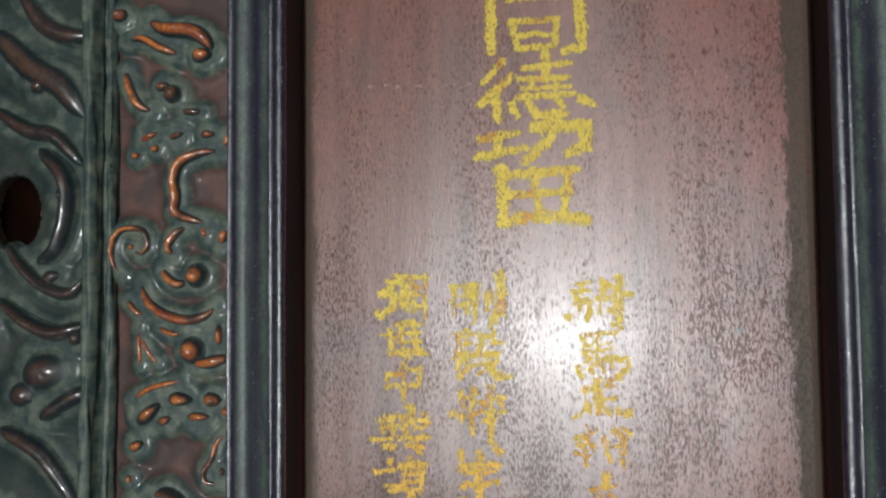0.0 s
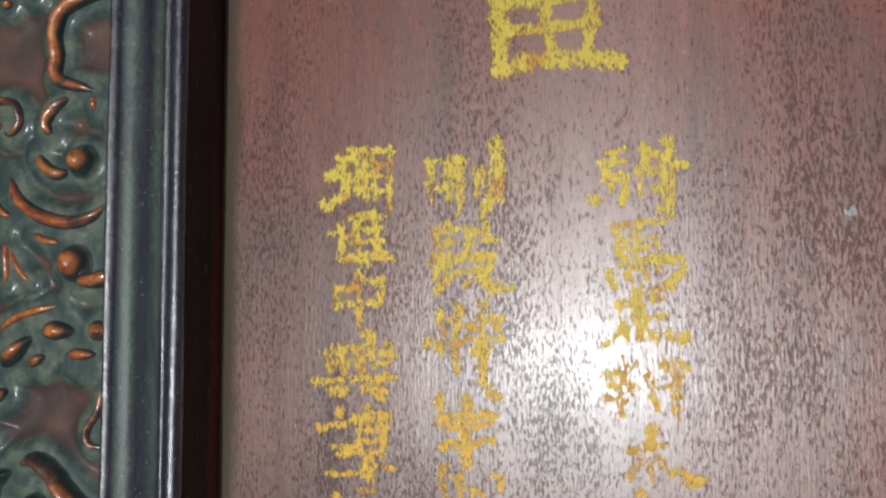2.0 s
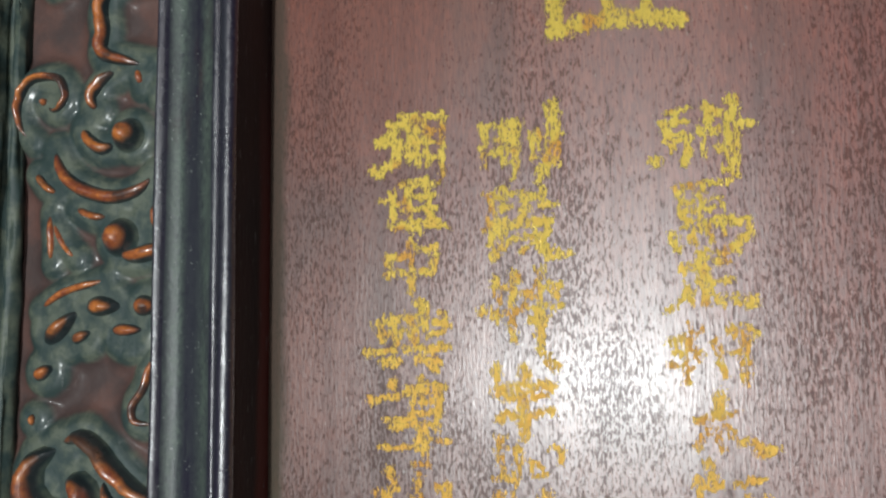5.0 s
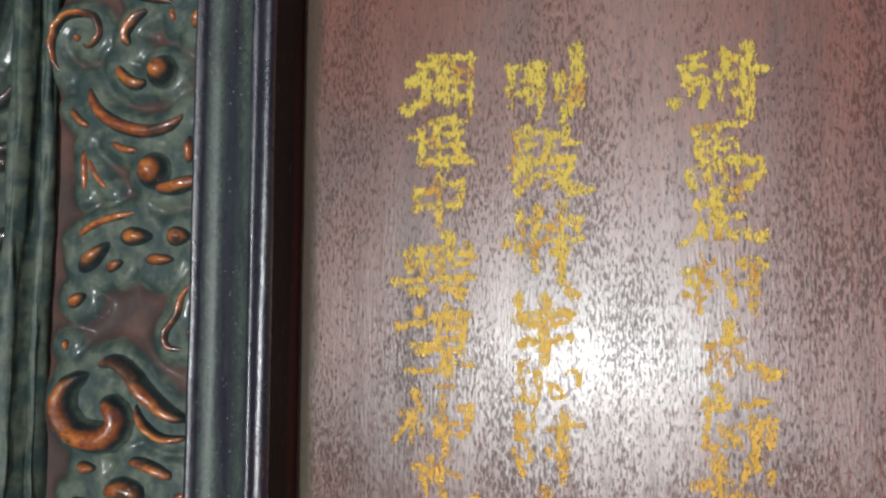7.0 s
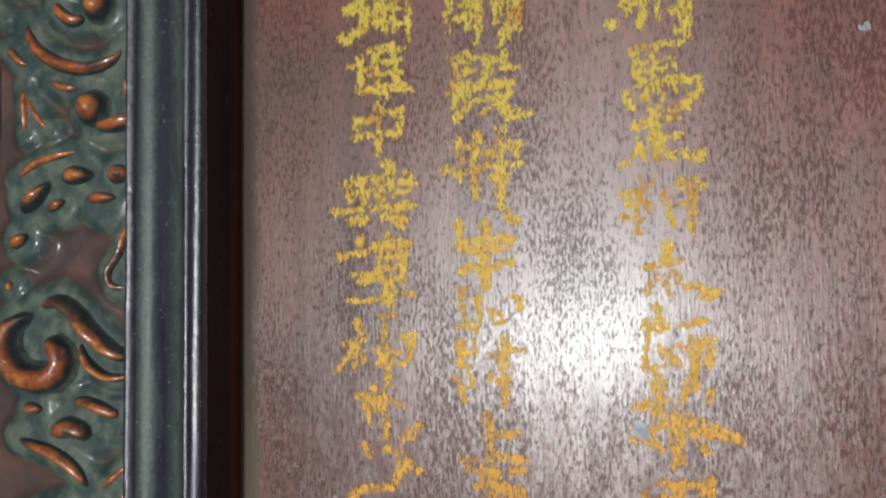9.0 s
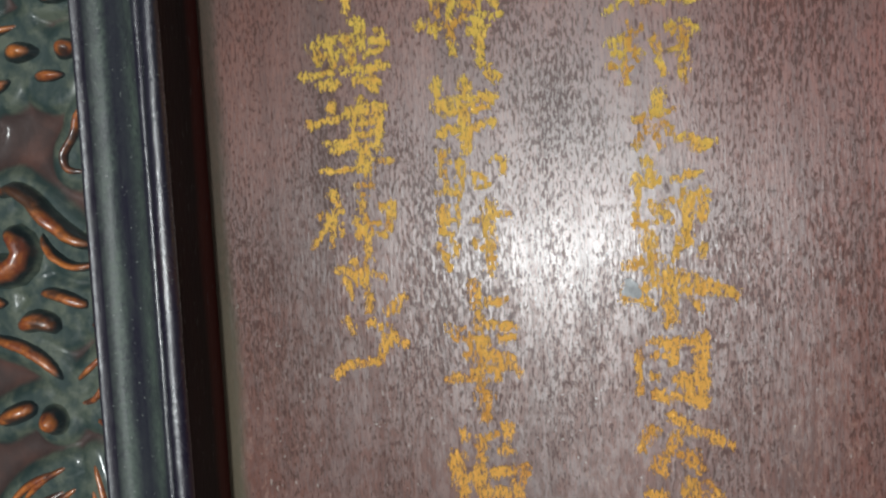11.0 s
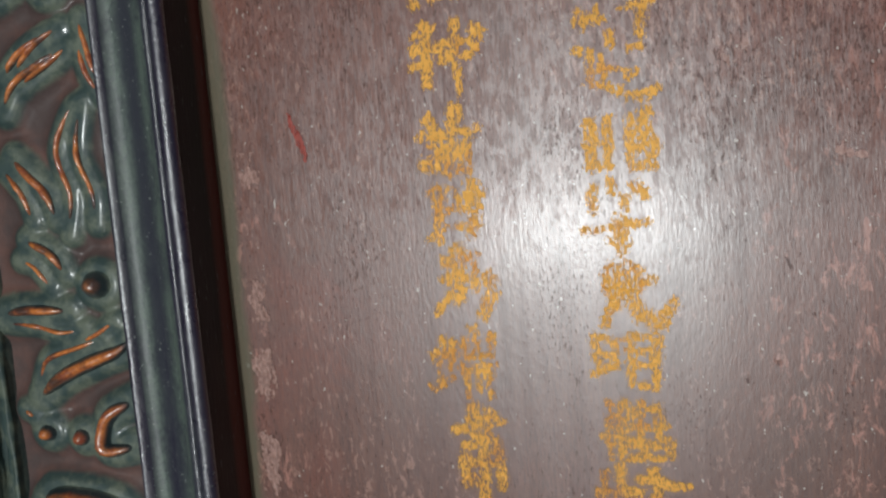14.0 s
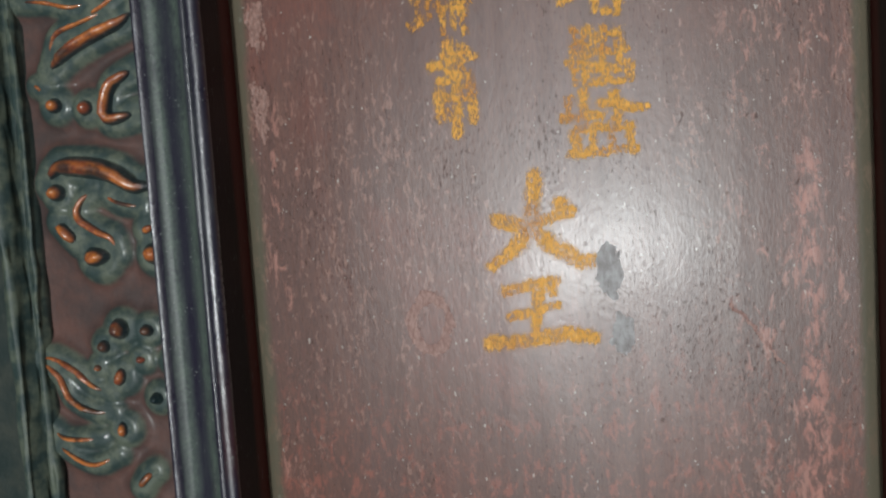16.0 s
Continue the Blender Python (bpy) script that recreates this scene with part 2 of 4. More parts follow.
def dark_lacquer():
    """Near-black purplish lacquer of the mouldings with greenish dust in the hollows, specks, and red-brown wood at the worn arrises."""
    n = Nodes("dark_lacquer")
    streak = n.noise(150, 4, 0.6, n.stretch(1, 1, 0.05))
    fine = n.noise(650, 5, 0.68)
    patch = n.noise(30, 4, 0.6, n.stretch(1, 1, 0.4))
    base = n.mix(n.ramp(streak, 0.40, 0.60), (0.016, 0.013, 0.030), (0.028, 0.030, 0.042))
    base = n.mix(n.ramp(patch, 0.60, 0.72, 0, 0.5), base, (0.070, 0.018, 0.015))
    dust = n.tree.nodes.new("ShaderNodeAttribute")
    dust.attribute_name = "crest"
    mottle = n.noise(90, 5, 0.68, n.stretch(1, 1, 0.6), 0.4)
    lying = n.math("MULTIPLY", dust.outputs["Fac"], n.math("MULTIPLY", n.ramp(fine, 0.30, 0.62, 0.45, 1.0), n.ramp(mottle, 0.34, 0.60, 0.45, 1.0)))
    base = n.mix(lying, base, (0.098, 0.132, 0.108))
    base = n.mix(n.ramp(mottle, 0.56, 0.72, 0, 0.35), base, (0.062, 0.078, 0.070))
    specks = n.noise(900, 2, 0.5)
    base = n.mix(n.ramp(specks, 0.69, 0.73, 0, 0.7), base, (0.26, 0.29, 0.27))
    knocks = n.bump(mottle, 0.0010, 0.35, n.bump(fine, 0.0003, 0.5))
    return n.done(color=base, rough=n.ramp(fine, 0.3, 0.7, 0.42, 0.55), spec=0.42, normal=knocks,
                  coat=n.ramp(dust.outputs["Fac"], -0.2, -0.9, 0.08, 0.95), coat_rough=n.ramp(mottle, 0.38, 0.62, 0.22, 0.45), coat_ior=1.72, coat_normal=knocks)


def inner_side():
    """The frame's inner side: black lacquer with pale scratches, worn red next to the panel."""
    n = Nodes("inner_side_lacquer")
    fine = n.noise(900, 3, 0.6, n.stretch(1, 1, 0.2))
    patch = n.noise(30, 3, 0.6, n.stretch(1, 1, 0.3))
    base = n.mix(n.ramp(patch, 0.4, 0.65), (0.009, 0.007, 0.010), (0.022, 0.009, 0.010))
    low = n.math("ADD", n.axis("Y"), n.math("MULTIPLY", patch, 0.008))
    base = n.mix(n.math("MULTIPLY", n.ramp(low, 0.314, 0.319, 0.0, 0.9), n.ramp(n.axis("Z"), 1.56, 1.46)), base, (0.105, 0.020, 0.017))
    base = n.mix(n.ramp(fine, 0.655, 0.70, 0, 0.6), base, (0.15, 0.17, 0.17))
    return n.done(color=base, rough=0.5, spec=0.25, normal=n.bump(fine, 0.0003, 0.6))


def plain(name, low, high, scale, rough):
    n = Nodes(name)
    grain = n.noise(scale, 5, 0.6, n.stretch(1, 1, 0.5))
    return n.done(color=n.mix(n.ramp(grain, 0.3, 0.7), low, high), rough=rough, normal=n.bump(grain, 0.002, 0.4))


PANEL, GOLD, CARVED, DARK, INNER = panel_lacquer(), gold_paint(), carved_lacquer(), dark_lacquer(), inner_side()
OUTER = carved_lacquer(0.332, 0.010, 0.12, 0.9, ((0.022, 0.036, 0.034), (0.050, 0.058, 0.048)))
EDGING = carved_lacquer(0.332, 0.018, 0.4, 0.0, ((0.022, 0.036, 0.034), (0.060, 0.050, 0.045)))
WALL = plain("soot_wall", (0.05, 0.035, 0.03), (0.10, 0.06, 0.045), 14, 0.8)
WOOD = plain("back_wood", (0.10, 0.040, 0.020), (0.20, 0.075, 0.035), 30, 0.6)
STUD = plain("stud_lacquer", (0.010, 0.022, 0.026), (0.03, 0.05, 0.05), 500, 0.25)


# ---- mesh helpers ----
def part(name, bm, material, parent, label="", smooth=True):
    mesh = bpy.data.meshes.new(name)
    bmesh.ops.recalc_face_normals(bm, faces=bm.faces)
    bm.to_mesh(mesh)
    bm.free()
    mesh.materials.append(material)
    mesh.polygons.foreach_set("use_smooth", [smooth] * len(mesh.polygons))
    ob = new(name, mesh)
    ob.parent = parent
    return tagged(ob, label)


def box(x0, x1, y0, y1, z0, z1, bevel=0.0):
    bm = bmesh.new()
    bmesh.ops.create_cube(bm, size=1)
    for v in bm.verts:
        v.co = ((x0 + x1) / 2 + v.co.x * (x1 - x0), (y0 + y1) / 2 + v.co.y * (y1 - y0), (z0 + z1) / 2 + v.co.z * (z1 - z0))
    if bevel:
        bmesh.ops.bevel(bm, geom=bm.edges, offset=bevel, segments=2, affect="EDGES")
    return bm


def grid(rows, crests=None):
    """A surface through rows of points; crests: how high on its ridge each point lies, 0 to 1."""
    bm = bmesh.new()
    layer = bm.verts.layers.float.new("crest") if crests else None
    made = [[bm.verts.new(p) for p in row] for row in rows]
    if crests:
        for row, values in zip(made, crests):
            for v, value in zip(row, values):
                v[layer] = value
    for a, b in zip(made, made[1:]):
        for i in range(len(a) - 1):
            bm.faces.new((a[i], a[i + 1], b[i + 1], b[i]))
    return bm


def upright(profile, z0, z1, wobble=0.0002, step=0.006, seed=0.0, dust=None):
    """A profile of (x, y) drawn out along z, a little uneven as hand-planed wood is."""
    rows = []
    count = int((z1 - z0) / step)
    for k in range(count + 1):
        z = z0 + (z1 - z0) * k / count
        row = []
        for i, (x, y) in enumerate(profile):
            d = noise.noise((i * 0.8 + seed, z * 60, seed)) * wobble + noise.noise((i * 0.3, z * 9, seed)) * wobble * 2
            row.append((x + d, y + d * 0.8, z))
        rows.append(row)
    return grid(rows, [dust] * len(rows) if dust else None)


def rounded(points, radius_steps=3):
    """A profile with its corners rounded (Chaikin)."""
    for _ in range(radius_steps):
        cut = [points[0]]
        for (ax, ay), (bx, by) in zip(points, points[1:]):
            cut += [(ax * 0.75 + bx * 0.25, ay * 0.75 + by * 0.25), (ax * 0.25 + bx * 0.75, ay * 0.25 + by * 0.75)]
        points = cut + [points[-1]]
    return points


def curve_through(points, step):
    """Catmull-Rom through the points, at even steps."""
    p = [Vector(q) for q in points]
    p = [p[0] * 2 - p[1]] + p + [p[-1] * 2 - p[-2]]
    out = []
    for a, b, c, d in zip(p, p[1:], p[2:], p[3:]):
        n = max(2, int((c - b).length / step))
        for k in range(n):
            t = k / n
            out.append(0.5 * ((2 * b) + (c - a) * t + (2 * a - 5 * b + 4 * c - d) * t * t + (3 * b - a - 3 * c + d) * t ** 3))
    return out + [p[-2]]


def bell(s):
    return math.exp(-(abs(s) / 0.92) ** 2.5)


SPINES = []             # (x, z, width) along all motifs, for the mounds of the ground round them


def swept(points, width, height, ground, tail=0.45):
    """A carved ridge along points of (x, z): a round back that runs out in skirts and thins to its ends."""
    path = curve_through(points, max(0.0008, width * 0.25))
    n = len(path) - 1
    rows, crests = [], []
    for k, p in enumerate(path):
        along = (path[min(k + 1, n)] - path[max(k - 1, 0)]).normalized()
        across = Vector((-along.y, along.x))
        u = k / n
        thin = max(0.03, 1 - abs(2 * u - 1) ** 3.0) ** tail
        wave = 1 + 0.10 * noise.noise((p.x * 300, p.y * 300, 5))
        row = []
        for j in range(13):
            s = (j - 6) / 6 * 1.75
            q = p + across * (s * width / 2 * thin)
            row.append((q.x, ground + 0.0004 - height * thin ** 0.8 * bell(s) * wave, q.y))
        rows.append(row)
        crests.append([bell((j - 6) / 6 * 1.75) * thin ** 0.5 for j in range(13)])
        SPINES.append((p.x, p.y, width / 2))
    return grid(rows, crests)


def domed(x, z, rx, rz, angle, height, ground):
    """A carved boss: a drop-shaped dome with a skirt."""
    turn = Matrix.Rotation(radians(angle), 2)
    rows = []
    for k in range(11):
        s = k / 10 * 1.55
        row = []
        for j in range(25):
            a = j / 24 * math.tau
            point = 1 - 0.25 * math.cos(a) * (rx > rz * 1.4)
            q = turn @ Vector((math.cos(a) * rx * s, math.sin(a) * rz * s * point))
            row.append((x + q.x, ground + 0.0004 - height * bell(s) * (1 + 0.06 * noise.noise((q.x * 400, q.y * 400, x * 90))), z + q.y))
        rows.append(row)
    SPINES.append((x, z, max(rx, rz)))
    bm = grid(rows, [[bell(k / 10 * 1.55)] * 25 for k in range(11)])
    bmesh.ops.remove_doubles(bm, verts=bm.verts, dist=0.00001)
    return bm


# ---- the hall round the tablet ----
def hall():
    for name, bm, material, label, kind in (
            ("floor", box(-2, 2, -3.5, 1.0, -0.1, 0.0), WALL, "dark worn floor of the shrine", "floor"),
            ("wall_back", box(-2, 2, 0.62, 0.72, 0.0, 2.6), WALL, "dark sooty wall behind the tablet", "wall"),
            ("wall_west", box(-2.1, -2, -3.5, 1.0, 0.0, 2.6), WALL, "dark plain side wall of the shrine", "wall"),
            ("wall_east", box(2, 2.1, -3.5, 1.0, 0.0, 2.6), WALL, "dark plain side wall of the shrine", "wall"),
            ("ceiling", box(-2.1, 2.1, -3.5, 1.0, 2.6, 2.7), WALL, "dark plain ceiling of the shrine", "ceiling"),
            ("plinth", box(-0.6, 0.6, 0.20, 0.62, 0.0, BOTTOM - 0.04), WOOD, "plain dark wooden plinth under the tablet", "plinth")):
        tagged(part(name, bm, material, None, label, False), label, kind, kind="structure")


hall()

# ---- the tablet ----
tablet = tagged(new("spirit_tablet"), "old red-brown lacquered tablet with gold writing in a dark carved frame", "tablet")
tablet.location = (0, 0, 0)

# the back board shows red-brown through the pierced carving
part("back_board", box(-0.34, 0.352, 0.375, 0.390, BOTTOM, TOP), WOOD, tablet, "plain red-brown wooden back board", False)


def panel_depth(x, z):
    return FACE + 0.0004 * noise.noise((x * 22, z * 9, 3))


def panel_mesh():
    """The written board, very slightly uneven."""
    xs = [LEFT_EDGE - 0.001 + (RIGHT_EDGE - LEFT_EDGE + 0.002) * i / 44 for i in range(45)]
    zs = [BOTTOM + 0.01 + (TOP - BOTTOM - 0.02) * k / 150 for k in range(151)]
    front = [[(x, panel_depth(x, z), z) for x in xs] for z in zs]
    bm = grid(front)
    edge = bmesh.ops.extrude_face_region(bm, geom=bm.faces[:])
    for v in edge["geom"]:
        if isinstance(v, bmesh.types.BMVert):
            v.co.y = 0.374
    return bm


panel = part("panel", panel_mesh(), PANEL, tablet, "red-brown lacquered panel with dark flecks and worn gold writing")


def side(sign, edge):
    """Moulding, bead and inner side of one upright of the frame; sign is -1 for the west upright."""
    def at(points):
        return [(edge + sign * x, y) for x, y in points]
    inner = at([(0.0000, 0.3225), (0.0001, 0.3160), (0.0002, 0.3080), (0.0003, 0.3000), (0.0004, 0.2950)])
    bead = at([(0.0016 - 0.0027 * math.cos(a), 0.2946 - 0.0026 * math.sin(a)) for a in [radians(-50 + 28 * i) for i in range(11)]])
    face = at(rounded([(0.0034, 0.3010), (0.0042, 0.2966), (0.0056, 0.2950), (0.0072, 0.2953), (0.0100, 0.2975), (0.0160, 0.2998), (0.0200, 0.3004),
                       (0.0228, 0.2994), (0.0246, 0.2974), (0.0264, 0.2968), (0.0274, 0.2990), (0.0277, 0.3080), (0.0280, 0.3340)], 2))
    off = [abs(x - edge) for x, y in face]
    dust = [-1.0 if o > 0.0238 or o < 0.0070 else math.exp(-((o - 0.0092) / 0.0028) ** 2) + math.exp(-((o - 0.0205) / 0.0030) ** 2) for o in off]
    part("inner_side", upright(inner, BOTTOM, TOP, 0.00012, seed=1 + sign), INNER, tablet, "black-red inner side of the frame")
    part("bead", upright(bead, BOTTOM, TOP, 0.00018, seed=4 + sign, dust=[-1.0] * len(bead)), DARK, tablet, "glossy black bead of the frame")
    part("moulding", upright(face, BOTTOM, TOP, 0.00016, seed=8 + sign, dust=dust), DARK, tablet, "black lacquered hollow moulding with greenish dust")


side(-1, LEFT_EDGE)
side(1, RIGHT_EDGE)
for name, z0, z1 in (("top_rail", TOP - 0.02, TOP + 0.03), ("bottom_rail", BOTTOM - 0.04, BOTTOM + 0.012)):
    part(name, box(-0.34, 0.352, 0.300, 0.392, z0, z1, 0.004), DARK, tablet, "plain black lacquered rail of the frame", False)

# carved band beside the moulding
motifs = []


def scroll(width, height, *points, name="scroll", spread=2.0):
    motifs.append((name, swept([(x / 1000, 1.3 + z / 1000) for x, z in points], width / 1000 * spread * 1.12, height / 1000 * 1.3 + 0.0022, GROUND)))


def leaf(width, height, *points):
    scroll(width, height, *points, name="leaf", spread=2.0)


def volute(width, height, *points):
    scroll(width, height, *points, name="volute", spread=1.35)


def boss(x, z, rx, rz, angle, height):
    motifs.append(("boss", domed(x / 1000, 1.3 + z / 1000, rx / 1000 * 1.4, rz / 1000 * 1.4, angle, height / 1000 * 1.15 + 0.0022, GROUND)))


def stud(x, z, rx, rz, angle, height):
    motifs.append(("stud", domed(x / 1000, 1.3 + z / 1000, rx / 1000, rz / 1000, angle, height / 1000, GROUND)))


def gilt_fleck(x, z, rx, rz, angle, height):
    motifs.append(("gilt_fleck", domed(x / 1000, 1.3 + z / 1000, rx / 1000, rz / 1000, angle, height / 1000, GROUND)))


# positions in millimetres: x, and z above 1.3 m
volute(3, 4.6, (-190, 227), (-188, 224), (-185, 224), (-182, 228), (-184, 234), (-189, 236), (-196, 235), (-200, 230), (-201, 224), (-199, 217), (-195, 213))
boss(-191, 227, 1.7, 1.7, 0, 3.9)
boss(-157, 213, 5, 5, 0, 8.4)
scroll(3, 4.6, (-162, 210), (-167, 209), (-172, 212), (-175, 217))
scroll(3, 4.6, (-162, 236), (-168, 233), (-172, 227), (-169, 222))
scroll(3.2, 4.9, (-186, 210), (-182, 201), (-174, 195), (-163, 192), (-153, 194), (-147, 199))
scroll(2.2, 3.7, (-193, 202), (-189, 197), (-184, 194))
scroll(2.2, 3.7, (-177, 189), (-171, 186), (-164, 185))
scroll(2, 3.4, (-187, 188), (-186, 178), (-186, 170))
scroll(1.7, 3.1, (-186, 185), (-181, 176), (-176, 171))
boss(-159, 178, 5.5, 5.5, 0, 8.5)
scroll(3.5, 5.2, (-159, 172), (-152, 172), (-140, 175))
boss(-146, 185, 2.2, 5.5, 0, 4.6)
scroll(2.2, 3.7, (-190, 154), (-180, 160), (-168, 163), (-164, 164))
boss(-165, 155, 6, 3.2, 0, 6)
boss(-149, 155, 4.5, 3.2, 0, 6)
boss(-181, 148, 7.4, 3.2, 40, 6)
boss(-173, 145, 4.2, 2.2, 20, 4.6)
boss(-156, 147, 6, 2.2, 0, 4.6)
boss(-142, 150, 3, 2.5, 30, 5)
boss(-189, 271, 2.5, 2, 0, 4.3)
boss(-179, 274, 2.7, 2.2, 0, 4.6)
boss(-182, 280, 5.5, 2, 20, 4.3)
boss(-168, 280, 4.5, 2, 15, 4.3)
boss(-152, 280, 4, 2.2, 0, 4.6)
boss(-142, 277, 2, 4, -20, 4.3)
boss(-170, 300, 4.2, 4.2, 0, 7.4)
boss(-175, 304, 4, 2.5, 0, 5)
boss(-155, 318, 5, 3.5, 0, 6.4)
boss(-198, 340, 4, 3.2, 0, 6)
boss(-144, 122, 1.7, 2.5, 0, 3.9)
scroll(3.5, 5.2, (-145, 272), (-156, 271), (-166, 267), (-169, 259), (-168, 251), (-168, 243), (-158, 239), (-151, 237))
scroll(3, 4.6, (-195, 313), (-192, 303), (-187, 295), (-180, 292))
scroll(2.5, 4, (-166, 292), (-161, 291), (-155, 291))
scroll(4.5, 6.4, (-183, 337), (-175, 332), (-161, 330), (-154, 326), (-149, 319))
scroll(3, 4.6, (-194, 327), (-186, 328), (-177, 323), (-167, 319))
scroll(3, 4.6, (-142, 235), (-144, 231), (-146, 227))
scroll(2, 3.4, (-155, 236), (-154, 234), (-153, 230))
scroll(2.2, 3.7, (-142, 140), (-147, 135), (-149, 128), (-153, 122), (-152, 117), (-144, 116))
boss(-187, 133, 4.2, 2.6, 25, 5.2)
boss(-191, 117, 1.6, 2.5, 0, 3.7)
gilt_fleck(-160, 236, 1.5, 1.5, 0, 8)
volute(8.2, 9.0, (-180.0, 107.7), (-188.1, 103.6), (-190.4, 94.7), (-183.9, 86.7), (-172.6, 85.8), (-168.1, 91.7), (-171.8, 97.1), (-176.9, 96.9))
volute(5.5, 7.0, (-179.0, 109.2), (-171.9, 111.7), (-164.5, 107.3), (-158.7, 100.9), (-150.7, 94.7), (-142.4, 92.4))
volute(3.1, 5.2, (-163.3, 98.1), (-160.5, 91.4), (-152.5, 86.0), (-142.2, 86.8))
boss(-181, 75, 4.2, 2.4, 0, 4.9)
leaf(4.2, 6, (-175, 66), (-167, 69), (-158, 66))
scroll(3.1, 4.8, (-166, 78), (-159, 77), (-151, 74), (-148, 74))
scroll(1.7, 3.1, (-149, 67), (-146, 67), (-143, 68))
leaf(3.1, 4.8, (-188, 65), (-182, 63), (-173, 60), (-165, 55), (-159, 48))
boss(-164, 36, 4.5, 4.5, 0, 7.9)
leaf(3.9, 5.7, (-185, 35), (-178, 38), (-169, 41))
leaf(1.9, 3.3, (-156, 48), (-150, 53), (-144, 58))
leaf(1.9, 3.3, (-156, 41), (-149, 43), (-144, 51))
leaf(1.9, 3.3, (-150, 36), (-147, 35), (-144, 33))
leaf(1.9, 3.3, (-152, 23), (-150, 15), (-148, 6), (-145, -1))
leaf(1.9, 3.3, (-157, 14), (-165, 9), (-178, 2))
leaf(1.9, 3.3, (-160, 21), (-171, 15), (-180, 7))
leaf(2.2, 3.6, (-184, 6), (-177, 13), (-165, 19))
leaf(2.2, 3.6, (-187, -7), (-180, 3), (-171, 8), (-161, 13))
leaf(1.8, 3.2, (-155, -6), (-160, -9), (-166, -20), (-166, -28), (-163, -39), (-166, -53))
leaf(1.8, 3.2, (-155, -7), (-158, -19), (-158, -27), (-154, -39), (-155, -50))
leaf(1.8, 3.2, (-153, 14), (-151, 4), (-147, -4))
leaf(2.4, 3.8, (-186, -23), (-179, -31), (-173, -38), (-170, -47))
leaf(1.8, 3.2, (-190, -27), (-183, -37), (-180, -47))
leaf(2.4, 3.8, (-184, -54), (-174, -60), (-170, -67))
leaf(1.6, 3, (-188, -61), (-182, -64), (-176, -72))
boss(-157, -72, 5.1, 4.4, 0, 7.6)
leaf(2.7, 4.3, (-197, -81), (-187, -80), (-170, -81))
leaf(1.6, 3, (-199, -84), (-185, -86), (-174, -89), (-164, -88))
leaf(1.6, 3, (-166, -93), (-159, -90), (-152, -86))
leaf(3.6, 5.4, (-186, -113), (-176, -106), (-164, -101), (-152, -97), (-146, -93))
leaf(1.8, 3.2, (-186, -108), (-181, -99), (-168, -95), (-158, -92))
boss(-185, -127, 3.6, 3.1, 0, 5.8)
boss(-171, -129, 3.3, 3.1, 0, 5.8)
scroll(3.6, 5.4, (-148, -116), (-157, -120), (-161, -126), (-161, -134), (-149, -133))
scroll(1.5, 3, (-194, -118), (-192, -119), (-190, -121))
scroll(4.8, 6.8, (-191, -158), (-186, -152), (-171, -153), (-161, -156), (-151, -162), (-143, -161))
boss(-188, -162, 4, 3.4, 0, 6.3)
scroll(1.6, 3, (-167, -164), (-160, -168), (-150, -170))
scroll(2.4, 3.9, (-172, -162), (-178, -167), (-179, -173), (-171, -179), (-165, -182), (-163, -188))
boss(-172, -189, 5.7, 3.6, 0, 6.6)
boss(-146, -189, 4.8, 4, 0, 7.2)
boss(-148, -179, 3.6, 2, 20, 4.3)
boss(-165, -219, 4, 4, 0, 7.2)
boss(-153, -220, 3.2, 2.6, 0, 5.2)
boss(-173, -226, 3, 2.8, 0, 5.5)
boss(-177, -235, 2.2, 1.8, 0, 4)
boss(-157, -232, 2.6, 1.8, 0, 4)
boss(-167, -239, 2.6, 4, -20, 5.2)
boss(-145, -233, 2, 2, 0, 4.3)
boss(-168, -261, 2.4, 3.6, 0, 4.9)
scroll(3.2, 4.9, (-189, -174), (-185, -179), (-181, -183))
scroll(2, 3.4, (-205, -230), (-197, -231), (-188, -236), (-181, -242), (-172, -246))
scroll(2.2, 3.7, (-205, -231), (-196, -238), (-191, -248), (-182, -253), (-172, -254))
scroll(1.8, 3.2, (-202, -261), (-194, -265), (-179, -265))
scroll(1.8, 3.2, (-201, -267), (-190, -274), (-182, -276), (-172, -272))
scroll(2.4, 3.9, (-163, -286), (-160, -282), (-156, -279))
stud(-151, -248, 4, 3.6, 0, 9)


